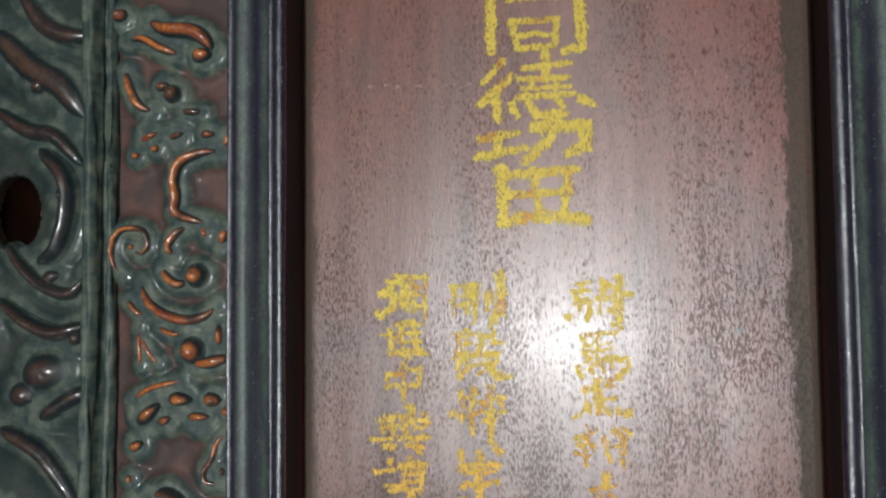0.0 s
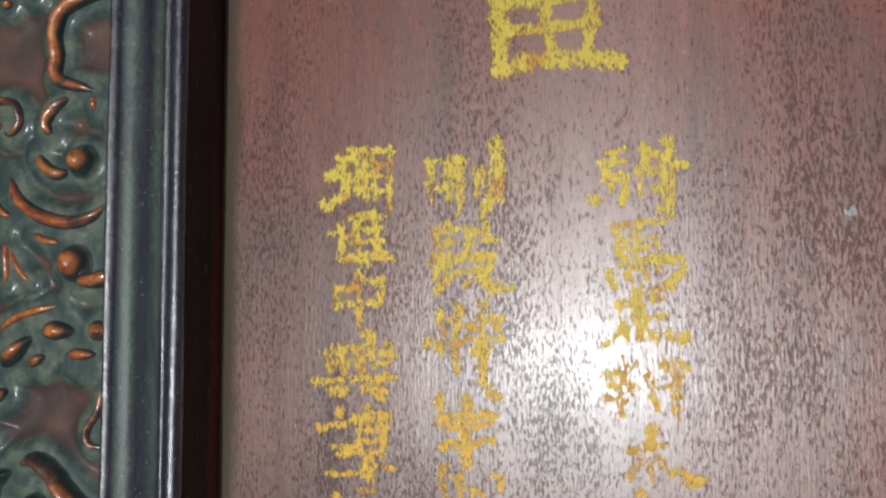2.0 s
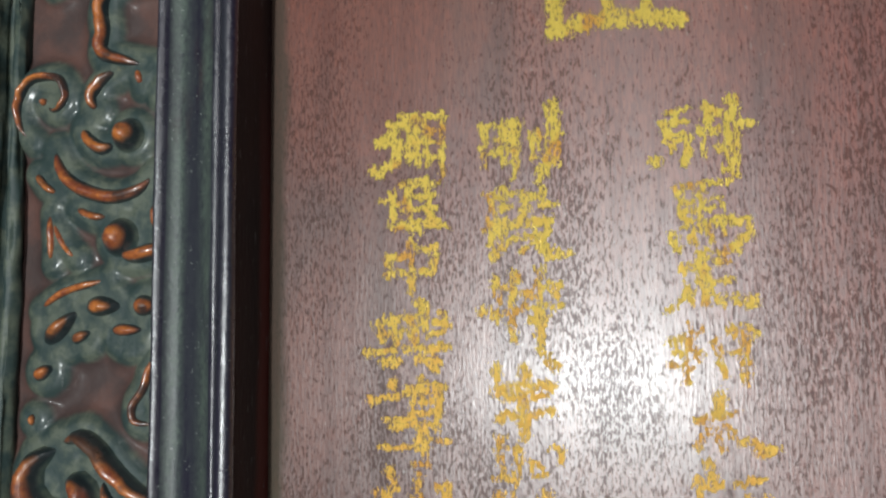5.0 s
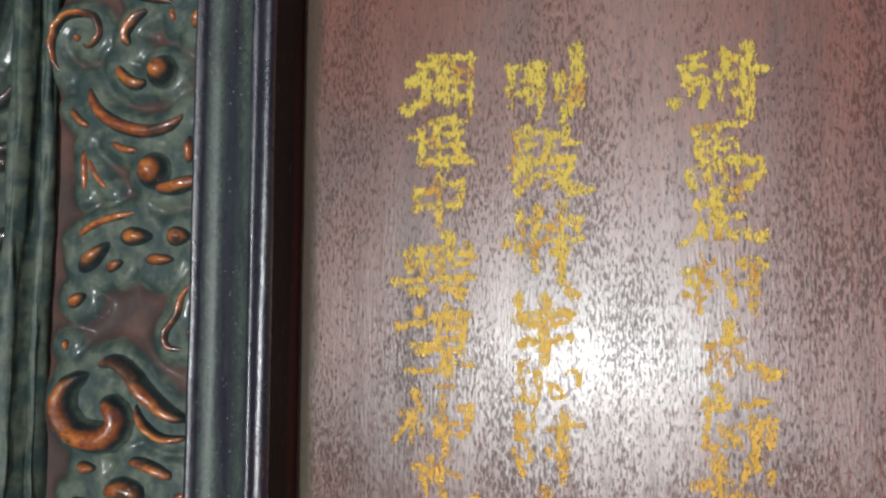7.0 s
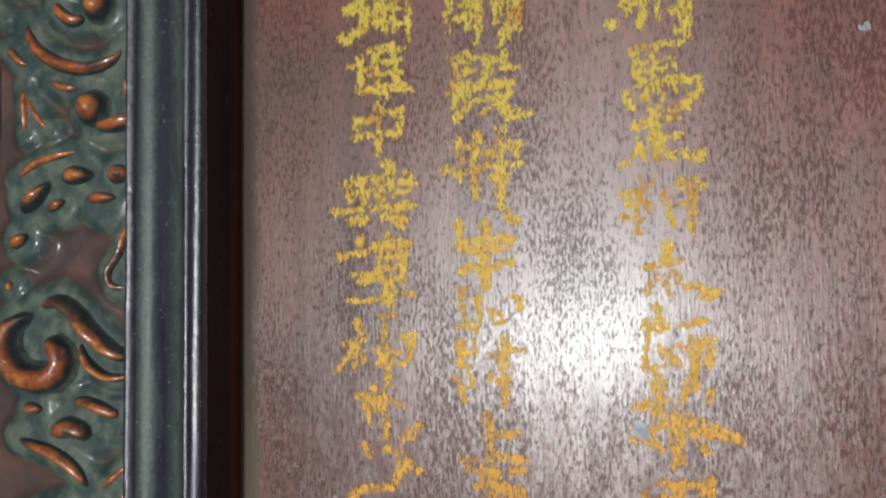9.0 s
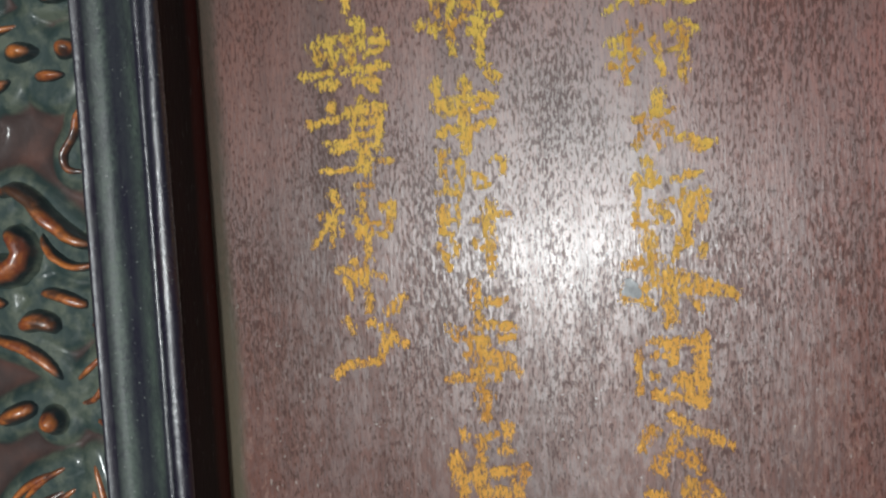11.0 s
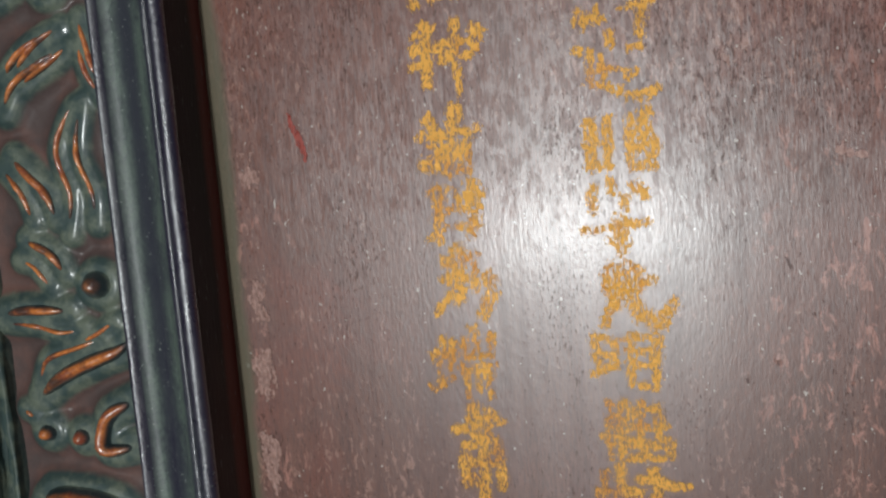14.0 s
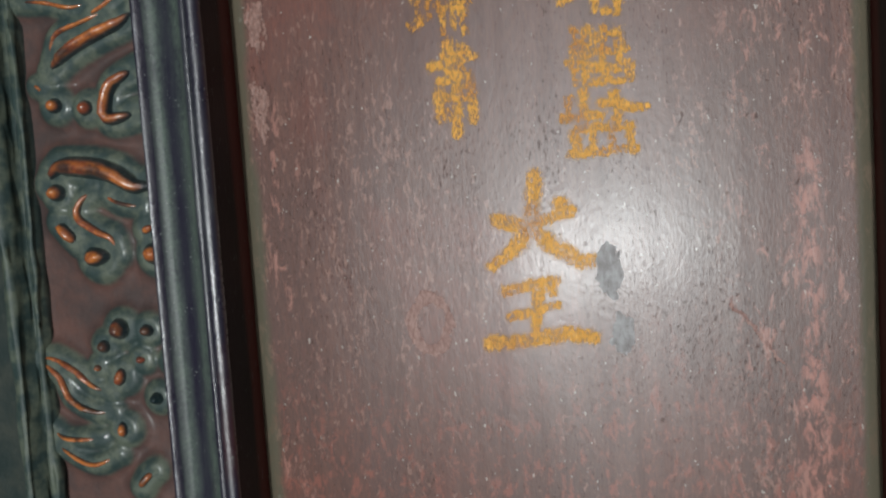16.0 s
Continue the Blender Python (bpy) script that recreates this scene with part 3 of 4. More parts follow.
def carved_ground(x0, x1, ground, mound, reach, hole=None):
    """The ground between motifs: swells softly towards each of them; a hole is cut right through."""
    xs = np.linspace(x0, x1, int((x1 - x0) / 0.0011))
    zs = np.linspace(BOTTOM, TOP, int((TOP - BOTTOM) / 0.0011))
    gx, gz = np.meshgrid(xs, zs)
    rise = np.zeros_like(gx)
    for x, z, w in SPINES:
        if x < x0 - 0.03 or x > x1 + 0.03:
            continue
        a, b = np.searchsorted(zs, z - w - 3 * reach), np.searchsorted(zs, z + w + 3 * reach)
        d = np.maximum(0, np.hypot(gx[a:b] - x, gz[a:b] - z) - w)
        rise[a:b] = np.maximum(rise[a:b], mound * np.exp(-(d / reach) ** 2))
    rows = []
    for k in range(len(zs)):
        rows.append([(xs[i], ground - rise[k, i] + 0.0004 * noise.noise((xs[i] * 70, zs[k] * 70, 2)), zs[k]) for i in range(len(xs))])
    bm = grid(rows)
    if hole:
        hx, hz, rx, rz = hole
        out = [f for f in bm.faces if math.hypot((f.calc_center_median().x - hx) / rx, (f.calc_center_median().z - hz) / rz)
               < 1 + 0.12 * noise.noise((f.calc_center_median().x * 60, f.calc_center_median().z * 60, 7))]
        bmesh.ops.delete(bm, geom=out, context="FACES")
    rim = bmesh.ops.extrude_face_region(bm, geom=bm.faces[:])
    for v in rim["geom"]:
        if isinstance(v, bmesh.types.BMVert):
            v.co.y += 0.012
    return bm


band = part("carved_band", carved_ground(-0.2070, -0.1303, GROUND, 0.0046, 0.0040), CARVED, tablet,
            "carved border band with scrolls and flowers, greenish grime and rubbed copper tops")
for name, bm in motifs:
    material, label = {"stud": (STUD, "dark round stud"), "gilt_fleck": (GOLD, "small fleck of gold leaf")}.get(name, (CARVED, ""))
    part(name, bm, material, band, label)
fillet = rounded([(-0.1998, 0.3310), (-0.2006, 0.3245), (-0.2022, 0.3228), (-0.2036, 0.3245), (-0.2054, 0.3260), (-0.2064, 0.3235),
                  (-0.2076, 0.3185), (-0.2102, 0.3168), (-0.2130, 0.3185), (-0.2144, 0.3250), (-0.2146, 0.3340)], 2)
part("fillet", upright(fillet, BOTTOM, TOP, 0.0009, 0.003, 3), EDGING, band, "dark rounded fillet with worn reddish edges")

# pierced outer carving beyond the fillet
pierced = []


def outer_scroll(width, height, *points):
    pierced.append(("scroll", swept([(x / 1000, 1.3 + z / 1000) for x, z in points], width / 1000 * 1.3, height / 1000, 0.332, 0.3)))


def outer_boss(x, z, rx, rz, angle, height):
    pierced.append(("boss", domed(x / 1000, 1.3 + z / 1000, rx / 1000, rz / 1000, angle, height / 1000, 0.332)))


outer_scroll(9.2, 9, (-254.9, 357.9), (-242.0, 339.8), (-226.4, 332.5), (-212.7, 332.8))
outer_scroll(13.4, 8, (-270.4, 338.7), (-249.5, 318.8), (-232.2, 308.0), (-219.7, 292.0))
outer_scroll(9.2, 11, (-243.4, 277.0), (-229.0, 262.5), (-226.9, 245.7), (-232.8, 227.0), (-243.7, 220.0))
outer_scroll(6.1, 9, (-260.6, 230.3), (-252.3, 219.0), (-239.8, 208.3), (-225.1, 204.9), (-216.2, 213.6))
outer_scroll(7.3, 10, (-264.5, 202.4), (-248.7, 191.2), (-233.3, 185.7), (-215.3, 189.8))
outer_scroll(7.9, 8, (-269.6, 298.5), (-250.5, 286.8), (-234.9, 282.8), (-219.4, 267.7))
outer_scroll(9.2, 9, (-263.2, 138.8), (-241.5, 128.4), (-229.2, 115.2), (-220.0, 102.2))
outer_scroll(7.9, 8, (-214.2, 158.7), (-226.7, 152.5), (-241.7, 143.3))
outer_scroll(9.2, 9, (-265.5, 100.4), (-240.8, 89.3), (-216.9, 94.3))
outer_scroll(7.9, 9, (-280.5, 216.5), (-270.6, 194.0), (-279.6, 171.7))
outer_scroll(9.2, 9, (-283.8, 365.8), (-271.2, 376.5), (-245.8, 377.3), (-217.7, 366.5))
outer_boss(-239.1, 166.5, 15.3, 11.6, 15, 9)
outer_boss(-251.2, 155.4, 9.2, 7.9, 15, 7)
outer_boss(-236.8, 213.2, 6.7, 4.3, 15, 6)
outer_boss(-222.7, 183.0, 5.5, 4.3, 15, 7)
outer_boss(-244.6, 308.6, 6.1, 4.9, 15, 7)
outer_boss(-231.3, 253.3, 3.7, 6.1, 15, 7)

wing = part("pierced_wing", carved_ground(-0.330, -0.2142, 0.332, 0.0030, 0.0060, (-0.2605, 1.546, 0.0165, 0.0200)), OUTER, tablet,
            "pierced outer carving in dark greenish lacquer with a hole through it")
for name, bm in pierced:
    part(name, bm, OUTER, wing)

# the east side carries the same band, plain where it lies out of sight
part("plain_band", box(RIGHT_EDGE + 0.0282, 0.345, 0.332, 0.346, BOTTOM, TOP), DARK, tablet, "dark lacquered border band", False)


# ---- gold writing ----
CELL = 0.0004           # the fineness of the painted shapes


def painted(shape, x, z, w, h, seed, rough=0.0011, lift=0.0002):
    """A film of paint on the panel: shape(u, v) over the unit square says how firmly it holds there, 0 for bare; its edges are ragged."""
    pad = 0.0015
    nx, nz = int((w + 2 * pad) / CELL), int((h + 2 * pad) / CELL)
    bm = bmesh.new()
    layer = bm.verts.layers.float.new("hold")
    held = np.zeros((nx + 1, nz + 1))
    for k in range(nz + 1):
        for i in range(nx + 1):
            px, pz = x - w / 2 - pad + i * CELL, z - h / 2 - pad + k * CELL
            ax = noise.noise((px * 300, pz * 190, seed)) * rough + noise.noise((px * 900, pz * 600, seed)) * rough * 0.5
            az = noise.noise((px * 300, pz * 190, seed + 7)) * rough + noise.noise((px * 900, pz * 600, seed + 7)) * rough * 0.5
            held[i, k] = shape((px + ax - x) / w + 0.5, (pz + az - z) / h + 0.5)
    corners = {}

    def corner(i, k):
        if (i, k) not in corners:
            px, pz = x - w / 2 - pad + i * CELL, z - h / 2 - pad + k * CELL
            corners[i, k] = bm.verts.new((px, panel_depth(px, pz) - lift, pz))
            corners[i, k][layer] = held[i, k]
        return corners[i, k]

    for k in range(nz):
        for i in range(nx):
            if held[i:i + 2, k:k + 2].max() > 0:
                bm.faces.new((corner(i, k), corner(i + 1, k), corner(i + 1, k + 1), corner(i, k + 1)))
    return bm


def brush_shape(strokes, x, z, w, h):
    """Brush strokes, each (width, x, z, x, z, ...) in millimetres: full where the brush was set down, thinner where it was lifted."""
    runs = []
    for width, *points in strokes:
        knots = [(points[i] / 1000, 1.3 + points[i + 1] / 1000) for i in range(0, len(points), 2)]
        for k, ((ax, az), (bx, bz)) in enumerate(zip(knots, knots[1:])):
            last = k == len(knots) - 2
            spread = width / (2150 if az > 1.53 else 1500)
            runs.append((ax, az, bx - ax, bz - az, spread, spread * (0.75 if last else 1.0)))

    def firmness(u, v):
        px, pz = x + (u - 0.5) * w, z + (v - 0.5) * h
        best = 0.0
        for ax, az, dx, dz, r0, r1 in runs:
            t = max(0.0, min(1.0, ((px - ax) * dx + (pz - az) * dz) / (dx * dx + dz * dz + 1e-12)))
            r = (r0 + (r1 - r0) * t) * 1.3
            d = math.hypot(px - ax - t * dx, pz - az - t * dz)
            best = max(best, min(1.0, (1 - d / r) * 1.8))
        return best
    return firmness


written = []


def character(*strokes):
    xs = [q / 1000 for stroke in strokes for q in stroke[1::2]]
    zs = [1.3 + q / 1000 for stroke in strokes for q in stroke[2::2]]
    x, z = (min(xs) + max(xs)) / 2, (min(zs) + max(zs)) / 2
    w, h = max(xs) - min(xs) + 0.008, max(zs) - min(zs) + 0.008
    lift = 0.0002 + 0.00006 * (len(written) % 3)
    written.append(part("gold_character", painted(brush_shape(strokes, x, z, w, h), x, z, w, h, z * 50, 0.0009, lift), GOLD, panel,
                        "worn gold brush-written character on red-brown lacquer", False))


# each character from its brush strokes: width, then x and z above 1.3 m along the stroke, in millimetres
character((6.0, -16.3, 339.8, 22.6, 338.2), (6.0, -16.3, 339.8, -16.6, 310.6), (6.8, 22.1, 337.7, 23.1, 310.8), (4.4, 15.9, 309.2, 22.1, 309.9), (3.7, -8.4, 333.4, 15.0, 333.2), (4.0, -7.3, 322.7, 13.6, 323.3), (3.5, -6.6, 318.8, -4.9, 311.2), (3.4, 12.4, 321.4, 11.0, 311.5), (3.5, -4.9, 311.0, 11.0, 311.5), (3.0, -6.1, 316.6, 12.3, 316.9))
character((4.5, -11.7, 305.8, -20.0, 296.9), (4.5, -8.3, 298.8, -21.4, 286.7), (5.5, -15.1, 291.7, -14.0, 280.3), (3.4, -2.6, 302.3, 18.2, 303.6), (4.9, 7.3, 308.2, 7.2, 296.8), (3.5, -3.9, 297.4, 16.9, 297.0), (3.0, -2.7, 293.0, 18.0, 293.2), (2.9, 1.0, 297.8, 1.5, 292.6), (2.9, 12.0, 297.3, 11.9, 292.1), (3.5, -5.2, 289.2, 19.4, 290.0), (4.0, -7.7, 286.3, -5.3, 280.7), (3.9, -0.3, 287.2, 3.3, 280.8, 15.4, 281.5), (3.4, 11.9, 288.1, 14.5, 285.0), (4.8, 22.7, 287.6, 27.7, 284.4))
character((4.5, -21.6, 271.6, -5.4, 273.7), (5.0, -12.8, 272.8, -14.2, 265.4), (5.0, -22.2, 263.9, -1.8, 266.9), (5.9, 2.0, 275.7, 24.9, 275.9, 23.8, 266.9, 16.3, 263.8), (5.3, 11.8, 281.7, 9.2, 270.7, -1.9, 261.0))
character((6.9, -12.3, 257.8, -12.1, 234.3), (5.4, -11.8, 255.1, 20.3, 256.8), (3.9, 1.7, 256.9, 2.3, 246.3), (5.8, 15.7, 255.7, 16.1, 245.9), (4.4, -10.7, 246.4, 17.3, 247.1), (4.4, 2.8, 246.3, 3.8, 235.2), (4.3, 14.9, 245.9, 14.7, 236.9), (6.4, -12.1, 234.8, 5.1, 237.6, 24.2, 235.0))
character((2.3, 18.4, 204.1, 19.9, 196.8), (1.5, 17.5, 204.5, 24.1, 204.7), (1.5, 18.4, 207.1, 25.0, 208.5), (1.2, 21.5, 208.2, 21.7, 204.4), (1.2, 18.3, 201.1, 24.1, 201.3), (1.8, 24.9, 200.0, 23.5, 192.0), (1.1, 20.7, 199.3, 25.2, 199.6), (2.6, 15.3, 193.2, 16.3, 192.7), (2.4, 29.5, 208.3, 30.7, 205.3, 27.7, 201.2), (2.3, 29.5, 207.9, 33.5, 206.5), (1.3, 28.9, 199.8, 29.2, 194.3), (2.1, 31.4, 201.0, 41.8, 203.6), (3.0, 36.4, 210.1, 36.5, 188.7), (2.4, 33.3, 196.7, 34.8, 195.0), (1.9, 33.9, 190.4, 36.7, 189.1))
character((2.0, 20.9, 185.3, 34.2, 186.7), (1.9, 21.6, 182.3, 22.7, 174.4), (1.9, 27.0, 184.3, 27.1, 174.3), (1.5, 22.0, 181.1, 32.9, 182.1), (1.5, 22.4, 178.5, 33.2, 179.6), (1.1, 22.3, 176.0, 27.6, 176.4), (1.1, 32.5, 182.1, 32.9, 179.6), (2.2, 25.9, 173.5, 33.2, 175.9, 39.5, 175.8, 40.2, 172.5, 36.1, 168.1, 30.6, 166.7), (2.4, 19.8, 171.9, 20.6, 168.1), (1.8, 24.3, 171.0, 25.4, 168.9), (1.6, 29.5, 172.6, 30.2, 170.1), (1.7, 33.1, 174.2, 33.8, 171.8))
character((2.3, 22.5, 162.3, 26.7, 163.9), (2.8, 27.5, 166.4, 27.3, 153.2), (2.1, 30.8, 164.6, 34.4, 164.5), (2.0, 26.6, 158.8, 34.3, 159.0), (1.9, 28.6, 157.0, 30.9, 153.1), (1.8, 17.4, 150.8, 22.0, 154.2, 24.5, 156.2), (1.6, 22.5, 158.0, 24.4, 152.0), (2.7, 32.6, 153.9, 40.6, 152.9))
character((2.1, 17.7, 141.8, 26.3, 145.5), (1.5, 22.7, 146.9, 23.0, 143.5), (1.8, 18.9, 139.2, 26.2, 138.7), (2.3, 22.2, 143.5, 21.6, 131.1), (1.5, 17.6, 135.8, 23.3, 134.9), (1.5, 23.8, 140.0, 24.5, 136.6), (1.6, 29.5, 142.5, 30.6, 135.7), (1.4, 31.4, 134.9, 32.1, 132.7), (2.7, 34.4, 145.0, 40.0, 144.0), (1.4, 36.8, 146.6, 37.2, 143.2), (3.0, 37.6, 144.1, 37.6, 131.4), (1.1, 33.1, 139.1, 37.1, 139.4))
character((2.6, 30.0, 127.7, 29.5, 121.4), (1.9, 23.8, 120.1, 34.7, 123.1), (2.4, 28.7, 121.4, 23.7, 113.4), (1.9, 27.4, 118.9, 30.5, 112.6), (2.2, 31.5, 118.9, 35.0, 115.6, 40.5, 113.1, 44.8, 113.1), (1.9, 39.3, 112.1, 43.6, 112.1))
character((2.7, 26.4, 108.8, 27.6, 105.5), (2.3, 22.7, 103.7, 29.9, 103.0), (1.6, 24.3, 103.8, 22.5, 91.2), (2.7, 28.8, 96.4, 31.4, 93.9), (1.3, 22.9, 91.6, 32.9, 92.3), (2.1, 33.9, 103.9, 40.3, 104.8), (1.6, 33.0, 98.1, 35.4, 96.5), (1.7, 36.2, 99.8, 42.1, 99.5), (2.5, 41.3, 99.1, 40.8, 92.1), (2.7, 37.0, 99.0, 37.1, 85.8))
character((2.6, 21.1, 80.4, 29.6, 81.9), (3.4, 26.7, 87.8, 27.1, 78.2), (1.9, 25.3, 79.2, 29.4, 77.6), (2.4, 36.0, 89.1, 33.3, 81.2), (2.0, 40.8, 84.3, 40.9, 81.4), (2.2, 30.3, 77.0, 21.5, 70.7), (3.6, 20.6, 71.6, 22.5, 70.9), (3.7, 32.1, 76.0, 31.5, 64.0), (2.4, 24.8, 69.6, 27.0, 67.6), (2.8, 31.3, 77.5, 38.5, 74.7, 49.3, 70.8), (2.6, 36.6, 72.9, 48.8, 71.3), (2.0, 38.2, 69.0, 40.0, 67.0))
character((1.9, 22.2, 56.1, 22.4, 43.4), (1.7, 26.0, 57.9, 40.9, 58.3), (3.1, 39.6, 58.4, 39.6, 40.5), (2.2, 31.6, 57.7, 31.8, 51.9), (1.7, 25.6, 48.7, 27.4, 47.2), (2.8, 26.2, 42.4, 29.9, 42.3), (3.2, 34.4, 47.0, 37.4, 42.0), (1.5, 27.2, 54.0, 30.2, 53.9), (1.9, 31.8, 42.0, 39.7, 41.5))
character((2.6, 25.7, 33.1, 22.1, 27.2), (2.4, 31.0, 36.4, 36.5, 32.8, 46.9, 28.7), (3.0, 32.1, 30.5, 26.5, 21.7), (3.2, 26.6, 23.7, 28.4, 20.7), (3.5, 36.0, 24.6, 38.2, 20.6), (2.1, 33.3, 25.6, 36.5, 24.1))
character((2.6, 24.9, 14.4, 28.1, 13.4), (1.7, 24.0, 10.6, 25.1, 9.1), (2.8, 21.4, 0.9, 28.4, 0.3), (1.9, 22.0, 2.9, 22.7, -2.5), (1.5, 27.2, 3.7, 27.4, -0.7), (3.1, 36.1, 17.9, 35.3, 8.3), (2.2, 33.7, 15.1, 43.7, 13.4), (2.0, 40.3, 17.8, 44.2, 13.8), (2.6, 33.8, 7.4, 42.6, 8.6), (1.7, 34.1, 2.6, 42.9, 4.3), (3.3, 41.2, 8.2, 39.7, -5.2))
character((2.1, 20.5, -8.4, 23.7, -9.9, 23.4, -16.7), (2.4, 30.0, -4.6, 30.8, -8.0), (1.9, 27.4, -10.9, 27.6, -17.7), (2.2, 36.3, -9.1, 39.6, -9.1), (1.5, 25.8, -14.8, 37.4, -15.9), (2.3, 22.9, -17.7, 30.2, -21.2, 38.4, -24.6, 44.1, -22.2), (1.9, 35.0, -17.8, 37.9, -16.8))
character((3.4, 22.5, -31.3, 22.7, -44.3), (2.8, 28.3, -30.4, 27.6, -44.7), (2.0, 22.0, -37.1, 27.6, -37.5), (2.3, 22.1, -43.7, 28.3, -44.7), (3.0, 35.2, -31.0, 34.6, -45.2), (3.3, 39.5, -29.2, 37.9, -39.7), (2.2, 34.8, -35.2, 41.1, -35.0), (3.3, 41.4, -38.6, 40.8, -45.7), (2.5, 34.7, -44.6, 41.5, -45.7))
character((2.8, 22.1, -51.5, 22.2, -58.1), (2.5, 28.0, -49.1, 28.3, -53.1), (3.3, 35.4, -51.7, 38.0, -54.1), (2.5, 31.7, -54.4, 32.0, -58.3), (2.9, 19.4, -64.5, 24.4, -64.1), (3.9, 30.3, -61.5, 30.2, -71.0), (2.5, 27.3, -63.5, 38.6, -62.8), (2.8, 27.6, -67.9, 32.4, -69.7))
character((3.4, 26.1, -76.7, 34.0, -76.3), (3.1, 24.4, -79.5, 26.5, -88.5), (3.7, 30.5, -75.4, 29.7, -84.2), (2.8, 34.5, -77.8, 34.6, -84.4), (2.8, 24.8, -84.0, 33.3, -83.6), (2.3, 25.8, -87.7, 23.3, -91.7))
character((3.6, 28.8, -79.8, 28.2, -85.0, 23.6, -94.3), (3.3, 25.1, -81.4, 38.9, -81.1), (3.9, 31.5, -84.6, 34.3, -92.2, 40.6, -94.5, 45.0, -88.9))
character((3.0, 20.1, -98.9, 20.7, -109.0), (2.3, 21.8, -98.5, 27.4, -99.7), (2.3, 26.8, -99.6, 25.4, -107.8), (2.0, 20.6, -104.0, 26.4, -104.6), (2.7, 19.5, -109.7, 26.2, -107.9), (2.9, 30.7, -99.2, 30.8, -113.6), (2.6, 32.3, -99.4, 39.6, -99.3), (3.5, 39.3, -99.3, 38.1, -115.0), (1.9, 31.3, -103.4, 38.6, -103.8), (2.0, 31.1, -108.0, 38.4, -108.2), (2.6, 34.0, -114.6, 38.0, -115.6))
character((2.6, 23.1, -120.1, 23.0, -137.9), (3.3, 27.2, -120.5, 26.3, -137.3), (2.3, 20.8, -131.0, 28.3, -130.7), (2.0, 24.5, -124.5, 31.1, -124.7), (3.3, 32.9, -121.0, 32.8, -138.6), (2.9, 37.7, -121.4, 38.0, -134.0), (2.6, 26.0, -128.0, 40.7, -128.3), (3.0, 25.7, -133.0, 42.0, -134.3), (2.6, 40.5, -132.5, 42.1, -138.5), (2.0, 29.5, -122.6, 38.5, -122.6), (2.6, 28.7, -138.3, 39.4, -138.3))
character((2.7, 20.2, -142.9, 20.7, -149.8), (3.6, 25.3, -141.5, 25.5, -153.5), (3.4, 18.1, -149.6, 31.5, -149.6), (3.3, 31.7, -145.3, 45.9, -148.3), (3.3, 35.9, -143.1, 36.2, -154.1), (3.0, 23.0, -153.4, 41.1, -153.6), (3.3, 22.1, -155.0, 22.5, -162.0), (2.7, 27.9, -155.4, 28.4, -161.4), (2.6, 34.5, -155.8, 34.2, -161.7), (2.9, 40.2, -155.2, 40.7, -162.1), (3.4, 20.8, -162.2, 42.7, -161.5))
character((2.1, -33.9, 206.4, -33.9, 195.0), (1.9, -33.4, 205.9, -23.5, 207.6), (2.7, -28.2, 207.2, -28.2, 195.4), (2.3, -24.1, 207.6, -24.6, 193.7), (1.5, -33.4, 202.2, -24.6, 202.4), (1.5, -33.4, 198.6, -24.6, 198.8), (2.3, -24.6, 195.3, -25.1, 190.7), (3.1, -18.9, 202.7, -18.9, 197.1), (3.4, -13.3, 211.2, -13.9, 196.5, -17.4, 190.7))
character((2.5, -32.3, 184.7, -31.7, 168.5), (1.9, -28.2, 187.7, -28.7, 181.6), (1.7, -33.3, 185.8, -24.6, 186.6), (1.5, -33.3, 181.2, -26.6, 182.1), (1.9, -33.8, 175.6, -25.6, 176.5), (2.5, -28.7, 177.5, -29.1, 169.5), (1.9, -32.2, 167.5, -25.6, 172.5), (2.0, -22.5, 185.5, -22.0, 180.5, -24.6, 176.5), (2.0, -22.5, 183.5, -16.9, 186.4), (1.8, -17.4, 187.4, -16.9, 182.4), (1.6, -17.4, 182.4, -12.9, 181.8), (2.4, -21.5, 176.9, -14.4, 177.8), (1.8, -14.9, 177.4, -17.5, 172.4, -24.6, 173.5), (2.6, -19.5, 173.4, -16.0, 168.4, -9.5, 167.6), (1.6, -23.5, 169.4, -19.0, 172.4))
character((2.3, -31.7, 160.5, -31.2, 155.5), (2.4, -25.6, 162.0, -26.6, 153.5), (1.6, -32.2, 157.5, -25.6, 158.5), (1.8, -30.6, 156.5, -29.6, 154.0), (2.7, -35.2, 151.5, -30.6, 149.6), (2.0, -29.6, 150.6, -21.5, 152.6), (2.2, -26.6, 152.6, -26.0, 143.2), (2.6, -18.5, 163.0, -17.5, 160.5), (2.2, -22.5, 156.5, -12.5, 158.5), (1.8, -19.5, 159.5, -19.0, 150.7), (1.8, -15.5, 158.5, -13.5, 155.6), (1.8, -22.5, 152.6, -12.1, 152.7), (1.8, -21.5, 148.7, -16.0, 149.7), (2.8, -18.5, 151.6, -18.5, 139.0))
character((2.4, -31.6, 134.8, -31.1, 131.9), (2.6, -31.1, 128.0, -15.6, 129.9), (3.2, -23.5, 134.0, -24.0, 115.3), (1.6, -29.6, 129.0, -28.5, 125.2), (1.4, -29.0, 125.6, -17.6, 127.0), (2.2, -31.0, 120.7, -15.1, 122.3), (3.0, -16.1, 137.1, -14.1, 135.2), (2.0, -16.1, 129.9, -16.6, 127.5))
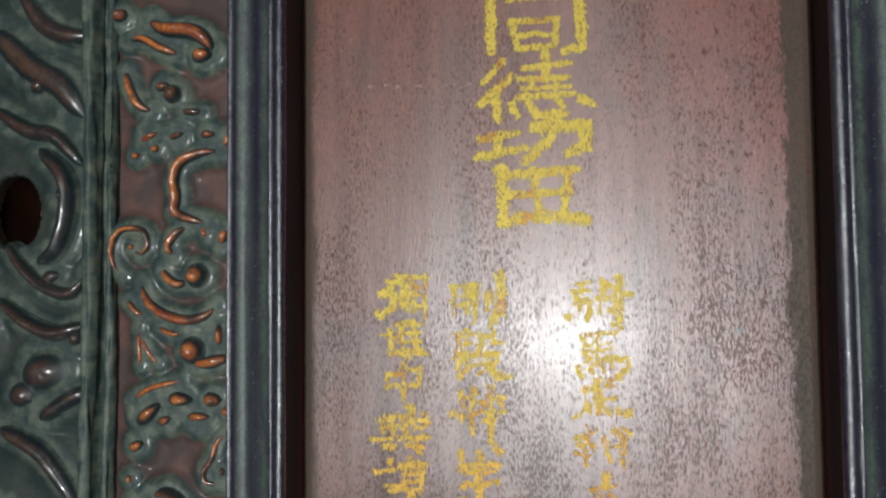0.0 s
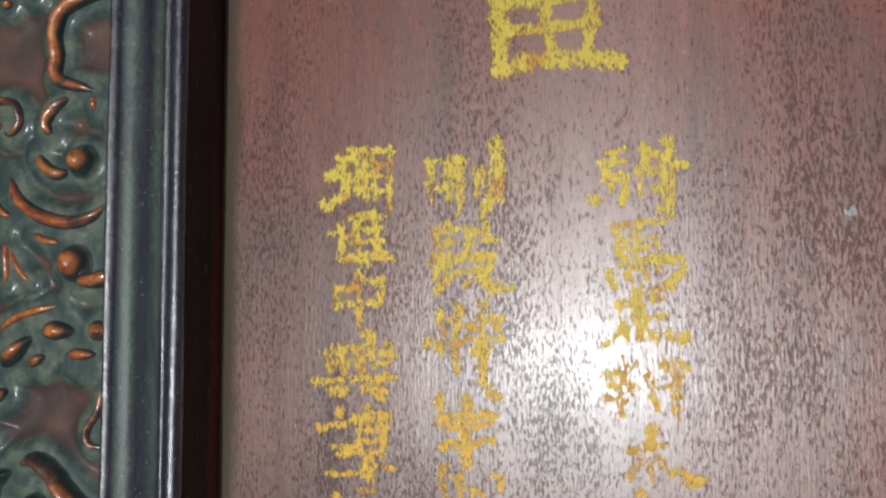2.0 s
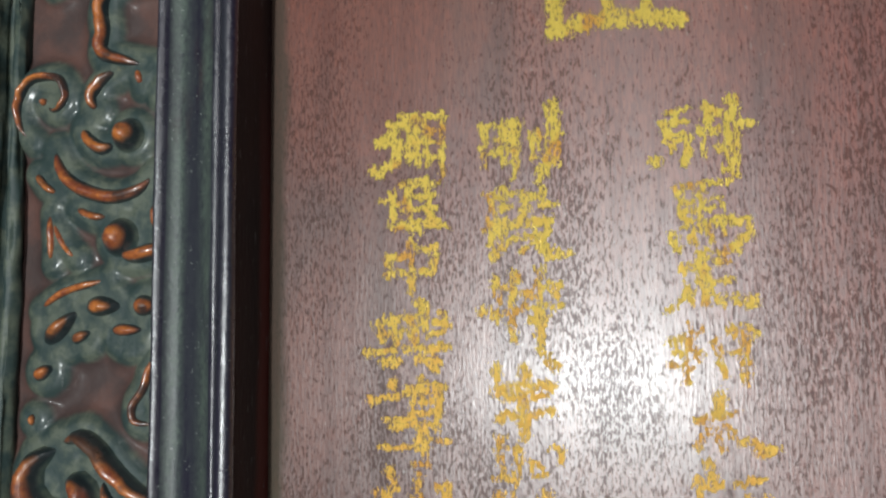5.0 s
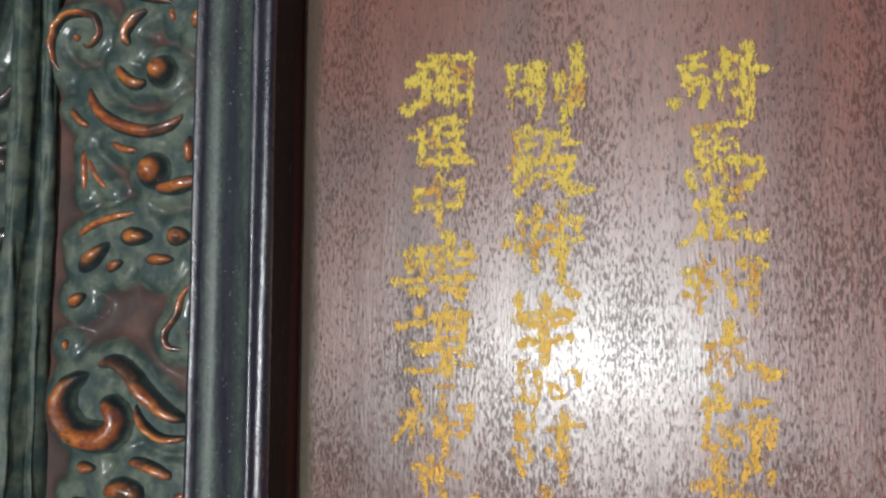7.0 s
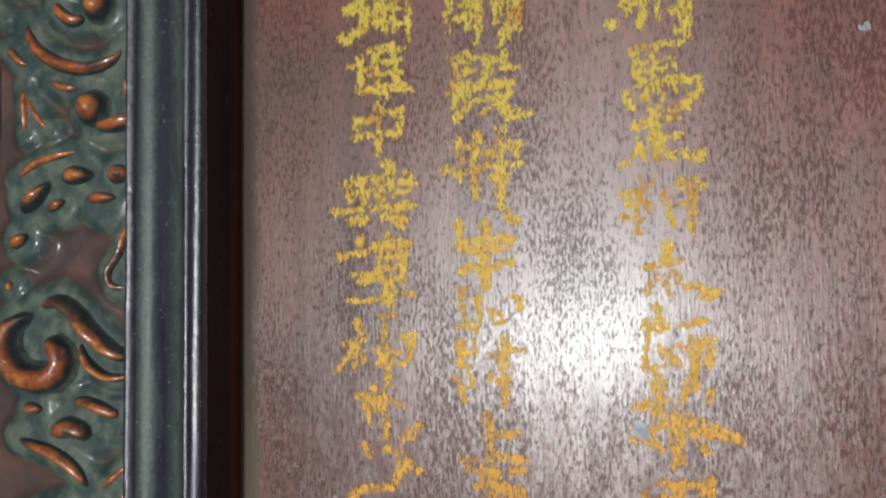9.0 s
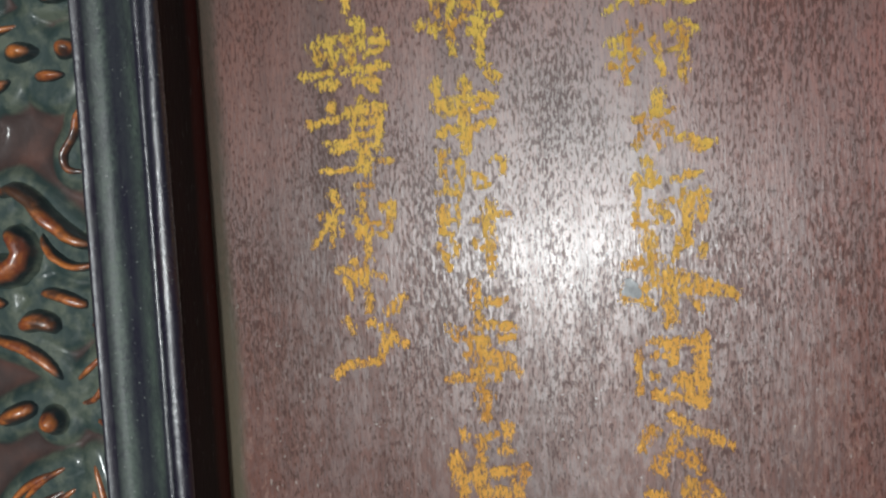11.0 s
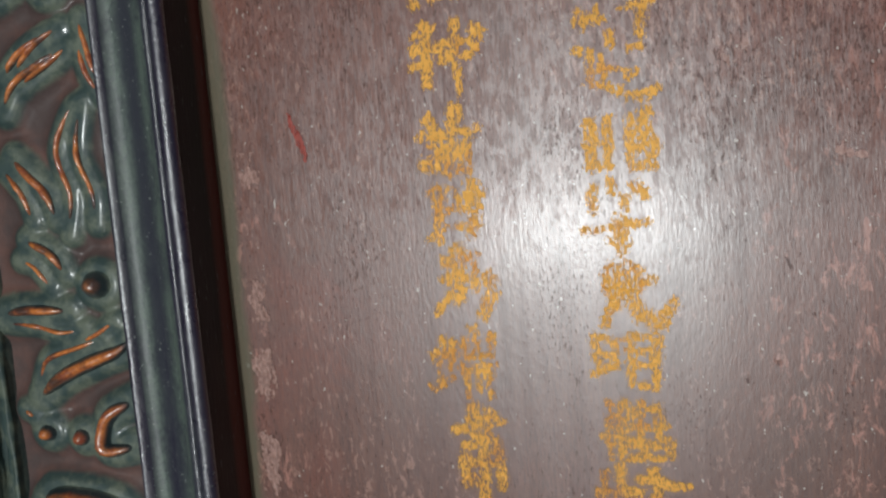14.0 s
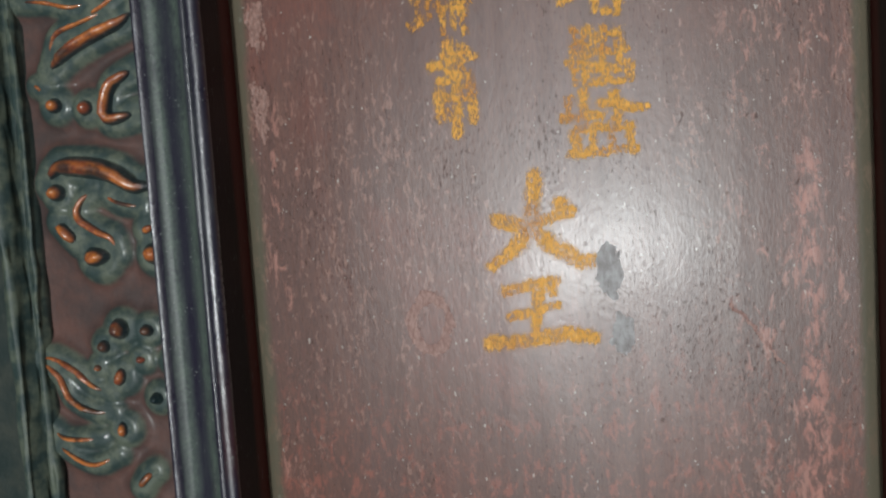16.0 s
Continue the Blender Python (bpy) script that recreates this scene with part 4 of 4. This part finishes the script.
character((2.4, -31.0, 115.2, -30.3, 104.0), (2.1, -25.8, 112.0, -26.3, 102.0), (1.5, -31.9, 111.1, -26.6, 112.4), (1.4, -32.3, 103.5, -27.5, 103.2), (1.3, -21.9, 108.1, -21.5, 104.1), (1.1, -19.5, 107.3, -18.7, 104.9), (1.7, -13.1, 112.1, -13.6, 107.4), (1.4, -15.9, 112.1, -12.8, 111.7), (1.1, -21.9, 104.5, -17.2, 104.6))
character((2.4, -31.1, 98.4, -31.2, 92.0), (1.4, -27.5, 99.2, -27.2, 92.9), (1.4, -31.9, 95.2, -26.7, 95.3), (1.9, -32.4, 87.2, -30.4, 81.8), (1.6, -28.8, 91.3, -28.4, 85.0), (1.7, -22.0, 95.0, -12.1, 96.4), (3.0, -18.0, 98.6, -18.0, 79.8), (1.4, -22.4, 89.1, -22.0, 86.7), (1.4, -20.5, 86.8, -17.3, 86.9))
character((2.7, -23.3, 76.5, -22.6, 63.3), (2.0, -21.8, 70.7, -14.7, 71.4), (1.4, -23.7, 76.5, -21.7, 76.6), (2.2, -19.1, 64.2, -12.1, 63.7), (1.8, -31.7, 63.6, -27.0, 62.7), (1.4, -22.2, 65.6, -17.5, 64.3))
character((1.9, -29.4, 60.6, -23.4, 60.4), (2.1, -16.2, 60.1, -12.6, 60.5), (2.2, -25.8, 60.5, -25.6, 54.4), (2.2, -26.1, 55.6, -12.9, 54.5), (3.4, -22.2, 59.1, -22.9, 39.8), (2.2, -32.1, 48.0, -24.1, 48.9), (2.4, -14.3, 52.2, -11.4, 50.3), (1.7, -25.2, 50.8, -13.1, 51.6), (1.9, -17.7, 55.3, -18.1, 48.1), (3.1, -21.4, 43.4, -21.3, 36.7))
character((2.0, -28.8, 32.6, -27.8, 30.1), (2.7, -23.5, 30.1, -23.2, 24.6), (2.4, -16.0, 33.6, -15.9, 26.3), (1.7, -21.6, 31.2, -14.9, 32.3), (1.9, -18.2, 26.9, -14.0, 26.9), (3.7, -31.2, 24.1, -29.6, 11.7), (3.4, -24.7, 21.5, -24.0, 12.9), (2.0, -29.7, 19.1, -23.5, 20.3), (2.9, -19.9, 20.2, -10.2, 20.7), (3.3, -11.4, 21.4, -13.6, 14.1), (2.9, -21.5, 14.1, -13.7, 13.5))
character((3.1, -26.7, 4.4, -27.1, -13.8), (2.7, -29.2, 2.0, -24.3, 3.7), (2.7, -30.7, -2.8, -25.3, -2.9), (2.2, -31.7, -8.3, -26.8, -7.7), (1.7, -25.2, -1.7, -20.5, -4.2), (2.6, -17.1, 4.2, -17.1, -17.5), (2.4, -21.6, -1.7, -12.0, -1.3), (3.1, -10.1, 1.6, -11.0, -4.3), (2.6, -21.3, -6.6, -11.0, -4.9))
character((3.0, -28.2, -24.8, -26.9, -27.2), (3.3, -19.6, -22.6, -21.8, -42.5), (3.0, -30.4, -30.6, -12.1, -29.2), (2.4, -27.7, -33.8, -15.6, -34.0), (3.6, -25.4, -33.3, -27.0, -41.4), (3.3, -15.5, -32.6, -16.5, -42.1), (3.7, -29.8, -39.2, -16.5, -42.1), (3.6, -24.2, -36.6, -17.5, -37.2))
character((3.6, -27.0, -48.1, -27.3, -64.0), (2.4, -29.4, -48.7, -23.2, -47.7), (2.4, -26.3, -55.7, -20.0, -53.1), (2.5, -30.3, -63.8, -24.5, -59.6), (3.0, -21.1, -50.0, -12.1, -49.9), (3.9, -15.5, -46.7, -16.4, -62.4), (2.4, -20.9, -54.6, -13.3, -54.3), (2.4, -20.7, -59.9, -14.0, -60.3))
character((4.0, -25.8, -71.0, -16.5, -69.9), (4.5, -21.6, -68.1, -22.5, -83.4), (2.7, -16.8, -73.0, -16.9, -80.6), (3.7, -25.7, -77.1, -18.7, -76.7), (2.4, -25.4, -81.7, -30.0, -88.4), (4.2, -12.8, -77.7, -11.8, -82.3, -14.8, -89.1))
character((2.7, -29.5, -97.1, -28.4, -101.6), (3.3, -32.2, -102.1, -25.4, -101.8), (2.7, -25.9, -98.1, -27.3, -107.6), (2.4, -30.9, -104.4, -30.6, -110.3), (3.3, -33.0, -112.4, -26.0, -109.9), (3.5, -18.9, -94.3, -18.8, -102.3), (2.7, -22.1, -97.7, -22.6, -103.5), (2.9, -13.3, -96.9, -13.7, -103.4), (2.4, -22.5, -102.8, -12.9, -102.7), (2.7, -23.5, -106.4, -12.5, -106.4), (2.4, -22.2, -107.9, -22.0, -116.1), (2.4, -18.5, -108.2, -18.2, -114.8), (2.9, -14.8, -108.4, -14.6, -116.5))
character((3.8, -20.8, -119.8, -20.8, -130.2), (3.0, -27.4, -127.7, -11.6, -125.5), (2.9, -16.5, -121.6, -12.3, -124.7), (2.4, -22.6, -124.2, -13.6, -123.2), (2.7, -24.0, -133.1, -12.7, -131.4), (4.1, -17.4, -124.5, -19.4, -152.1), (3.9, -25.1, -137.5, -25.0, -145.8), (3.8, -13.5, -132.1, -13.1, -147.8), (3.6, -22.2, -139.2, -14.1, -139.5), (2.7, -23.3, -143.6, -18.4, -148.3))
character((2.0, -63.6, 209.2, -59.2, 209.6), (2.4, -60.3, 209.1, -64.7, 204.4, -60.8, 203.0, -61.8, 197.4, -67.2, 194.3), (1.8, -66.9, 203.4, -60.8, 203.2), (3.1, -68.1, 194.8, -66.6, 193.9), (1.8, -57.6, 211.1, -57.4, 197.3), (2.2, -54.9, 211.5, -54.7, 196.2), (2.2, -51.9, 210.8, -51.8, 196.6), (2.2, -47.2, 211.2, -46.5, 193.3), (1.8, -59.3, 211.7, -45.7, 210.9), (1.3, -58.6, 207.4, -46.2, 206.9), (1.3, -58.6, 203.1, -46.1, 202.7), (1.3, -58.0, 199.4, -47.7, 198.6))
character((1.8, -66.0, 185.4, -58.8, 184.7), (2.4, -62.7, 187.4, -62.3, 177.0), (2.0, -59.5, 190.5, -48.1, 190.4), (2.0, -57.9, 191.0, -57.1, 176.9), (1.9, -51.9, 191.2, -51.2, 178.9), (1.5, -58.9, 186.3, -49.2, 186.6), (1.5, -59.4, 182.7, -49.1, 183.0), (2.2, -62.5, 177.5, -49.6, 178.4, -45.1, 176.8), (1.7, -54.4, 178.9, -53.9, 175.6))
character((2.2, -64.3, 167.1, -64.2, 162.0), (2.0, -64.0, 167.7, -49.0, 170.9), (2.1, -49.3, 170.9, -50.0, 163.0), (2.0, -64.3, 163.0, -50.3, 164.0), (2.4, -57.1, 173.3, -56.8, 157.6))
character((3.0, -54.1, 153.8, -52.9, 146.3), (2.8, -67.5, 148.1, -56.2, 150.3), (2.4, -66.9, 147.1, -66.3, 143.1), (2.6, -62.1, 149.2, -61.4, 142.6), (2.6, -57.2, 148.3, -56.1, 142.7), (2.4, -66.3, 145.1, -55.6, 146.3), (1.9, -47.2, 150.9, -46.1, 147.4), (1.7, -51.9, 148.3, -45.6, 147.4), (1.7, -51.3, 144.3, -47.1, 145.4), (2.0, -71.1, 139.3, -46.0, 141.0), (2.6, -65.1, 136.5, -61.3, 136.6), (2.7, -54.4, 137.2, -49.1, 136.4), (2.1, -50.2, 137.3, -49.6, 134.2))
character((2.1, -63.0, 130.2, -62.6, 129.2), (1.7, -69.7, 125.2, -59.0, 127.1), (2.1, -53.8, 131.8, -54.2, 124.3), (2.5, -57.5, 128.2, -46.5, 129.5), (1.7, -56.9, 124.2, -48.0, 125.5), (1.7, -56.8, 121.3, -48.5, 122.1), (1.7, -64.8, 119.0, -56.3, 120.3), (1.7, -56.6, 126.2, -56.2, 117.4), (1.9, -49.0, 127.5, -50.0, 116.6), (1.5, -63.7, 117.6, -48.9, 118.1), (1.5, -66.8, 111.5, -55.1, 111.5), (1.7, -56.2, 113.4, -45.8, 113.9), (2.7, -53.6, 116.5, -52.4, 106.8), (1.7, -56.1, 106.4, -51.9, 107.6))
character((2.4, -64.5, 104.3, -62.4, 100.3), (1.9, -68.3, 97.7, -61.6, 99.5), (1.9, -63.7, 99.4, -70.8, 89.5), (1.9, -64.5, 97.0, -64.9, 89.6), (1.3, -62.0, 95.0, -61.5, 92.1), (2.2, -55.1, 104.4, -54.3, 85.0), (1.7, -57.4, 97.1, -56.5, 91.4), (2.1, -49.9, 100.1, -46.6, 100.5, -47.8, 93.6), (1.8, -56.9, 92.2, -48.6, 92.0), (1.2, -57.4, 95.1, -49.5, 95.6))
character((2.2, -63.6, 81.5, -56.1, 81.0, -49.9, 79.2), (2.2, -59.4, 84.1, -58.2, 79.3), (1.8, -62.4, 78.3, -56.1, 77.3), (2.3, -56.1, 81.8, -54.5, 69.4), (1.2, -60.7, 76.0, -60.3, 72.8), (2.1, -47.9, 70.1, -44.8, 73.0), (1.5, -49.9, 69.2, -48.3, 71.6), (2.3, -61.9, 66.3, -60.3, 63.6), (1.8, -55.3, 65.4, -49.9, 64.8))
character((2.3, -48.6, 61.4, -44.9, 59.4), (2.3, -48.5, 62.6, -52.9, 54.2), (2.1, -65.9, 50.3, -62.5, 53.3, -52.9, 54.2))
character((4.8, 6.8, -169.1, 5.0, -184.1, 1.1, -192.1, -10.1, -200.4), (4.6, -7.2, -183.7, 4.0, -186.8, 19.0, -181.1), (4.8, 15.7, -179.2, 18.0, -182.8), (5.2, 6.5, -188.6, 13.9, -195.1, 22.2, -199.8, 29.0, -199.6))
character((4.3, -5.3, -209.2, 13.3, -205.9), (3.8, 10.7, -206.7, 11.4, -210.4), (4.5, 6.2, -209.4, 4.3, -225.8), (3.6, -4.1, -218.4, 12.8, -214.9), (5.1, -11.9, -227.7, 1.6, -227.3, 14.9, -224.9, 24.6, -226.7))


# ---- marks on the panel ----
def ring_shape(u, v):
    d = math.hypot((u - 0.5) * 2, (v - 0.5) * 2)
    return 0.66 < d < 0.98


def oval_shape(u, v):
    return math.hypot((u - 0.5) * 2, (v - 0.5) * 2) < 0.95


def scratch_shape(u, v):
    return abs(u - (1 - v)) < 0.022 and 0.02 < u < 0.98 and not 0.60 < u < 0.64


def scratch_shape_wide(u, v):
    return abs(u - (1 - v)) < 0.16 and 0.02 < u < 0.98


PALE = plain("rubbed_lacquer", (0.17, 0.082, 0.065), (0.33, 0.185, 0.150), 900, 0.42)
STAIN = plain("pale_stain", (0.23, 0.118, 0.100), (0.40, 0.25, 0.215), 900, 0.42)
SMEAR = plain("thin_wax", (0.17, 0.150, 0.148), (0.34, 0.335, 0.34), 420, 0.36)
WAX = plain("pale_wax", (0.24, 0.245, 0.25), (0.50, 0.52, 0.54), 420, 0.42)
part("ring_stain", painted(ring_shape, -0.0340, 1.0800, 0.0170, 0.0240, 10, 0.0016, 0.0003), STAIN, panel, "pale ring-shaped stain", False)
part("wax_smear", painted(oval_shape, 0.0310, 1.0970, 0.0080, 0.0200, 9, 0.0022, 0.0003), SMEAR, panel, "bluish-white wax smear", False)
part("wax_smear", painted(oval_shape, 0.0350, 1.0745, 0.0080, 0.0150, 9, 0.0022, 0.0003), SMEAR, panel, "bluish-white wax smear", False)
part("scratch", painted(scratch_shape, 0.0790, 1.0735, 0.0170, 0.0230, 7, 0.0012, 0.0003), STAIN, panel, "thin pale scratch", False)
part("scuff", painted(oval_shape, -0.0930, 1.2195, 0.0050, 0.0150, 5, 0.0050, 0.0003), PALE, panel, "pale rubbed streak", False)
part("scuff", painted(oval_shape, -0.0930, 1.1950, 0.0060, 0.0180, 5, 0.0050, 0.0003), PALE, panel, "pale rubbed streak", False)
part("scuff", painted(oval_shape, -0.0940, 1.1625, 0.0050, 0.0230, 5, 0.0050, 0.0003), PALE, panel, "pale rubbed streak", False)
part("scuff", painted(oval_shape, -0.0910, 1.2635, 0.0050, 0.0110, 5, 0.0050, 0.0003), PALE, panel, "pale rubbed streak", False)
part("wax_drop", painted(oval_shape, 0.0850, 1.4885, 0.0020, 0.0030, 8, 0.0022, 0.0003), WAX, panel, "small pale wax drop", False)
part("wax_drop", painted(oval_shape, 0.0210, 1.3730, 0.0040, 0.0040, 8, 0.0022, 0.0003), WAX, panel, "small pale wax drop", False)

# a row of tiny pale nicks, a red scratch and traces of gold by the east edge
for x, z, w in ((-0.0713, 1.5975, 0.0026), (-0.0640, 1.5974, 0.0016), (-0.0588, 1.5964, 0.0022), (-0.0500, 1.5970, 0.0030), (-0.0477, 1.5966, 0.0016), (-0.0372, 1.5961, 0.0024), (-0.0331, 1.5964, 0.0020), (-0.0301, 1.5949, 0.0016), (-0.0268, 1.5960, 0.0028)):
    part("nick", painted(oval_shape, x, z, w * 0.8, 0.0010, 6, 0.0008, 0.0003), STAIN, panel, "tiny pale nick", False)
RED = plain("bare_red", (0.16, 0.020, 0.012), (0.30, 0.040, 0.025), 700, 0.5)
part("red_scratch", painted(scratch_shape_wide, -0.0727, 1.2735, 0.0047, 0.0139, 4, 0.0012, 0.0003), RED, panel, "short bare red scratch", False)
part("gold_trace", painted(oval_shape, 0.1070, 1.3199, 0.0018, 0.0040, 3, 0.0020, 0.0003), GOLD, panel, "faint trace of gold paint", False)
part("gold_trace", painted(oval_shape, 0.1035, 1.3172, 0.0010, 0.0030, 3, 0.0020, 0.0003), GOLD, panel, "faint trace of gold paint", False)
part("gold_trace", painted(oval_shape, 0.1091, 1.3157, 0.0010, 0.0022, 3, 0.0020, 0.0003), GOLD, panel, "faint trace of gold paint", False)
part("nick", painted(oval_shape, 0.0948, 1.2546, 0.0022, 0.0026, 6, 0.0010, 0.0003), STAIN, panel, "tiny pale nick", False)
part("nick", painted(oval_shape, 0.0971, 1.2536, 0.0022, 0.0026, 6, 0.0010, 0.0003), STAIN, panel, "tiny pale nick", False)
part("nick", painted(oval_shape, 0.1001, 1.2528, 0.0022, 0.0026, 6, 0.0010, 0.0003), STAIN, panel, "tiny pale nick", False)
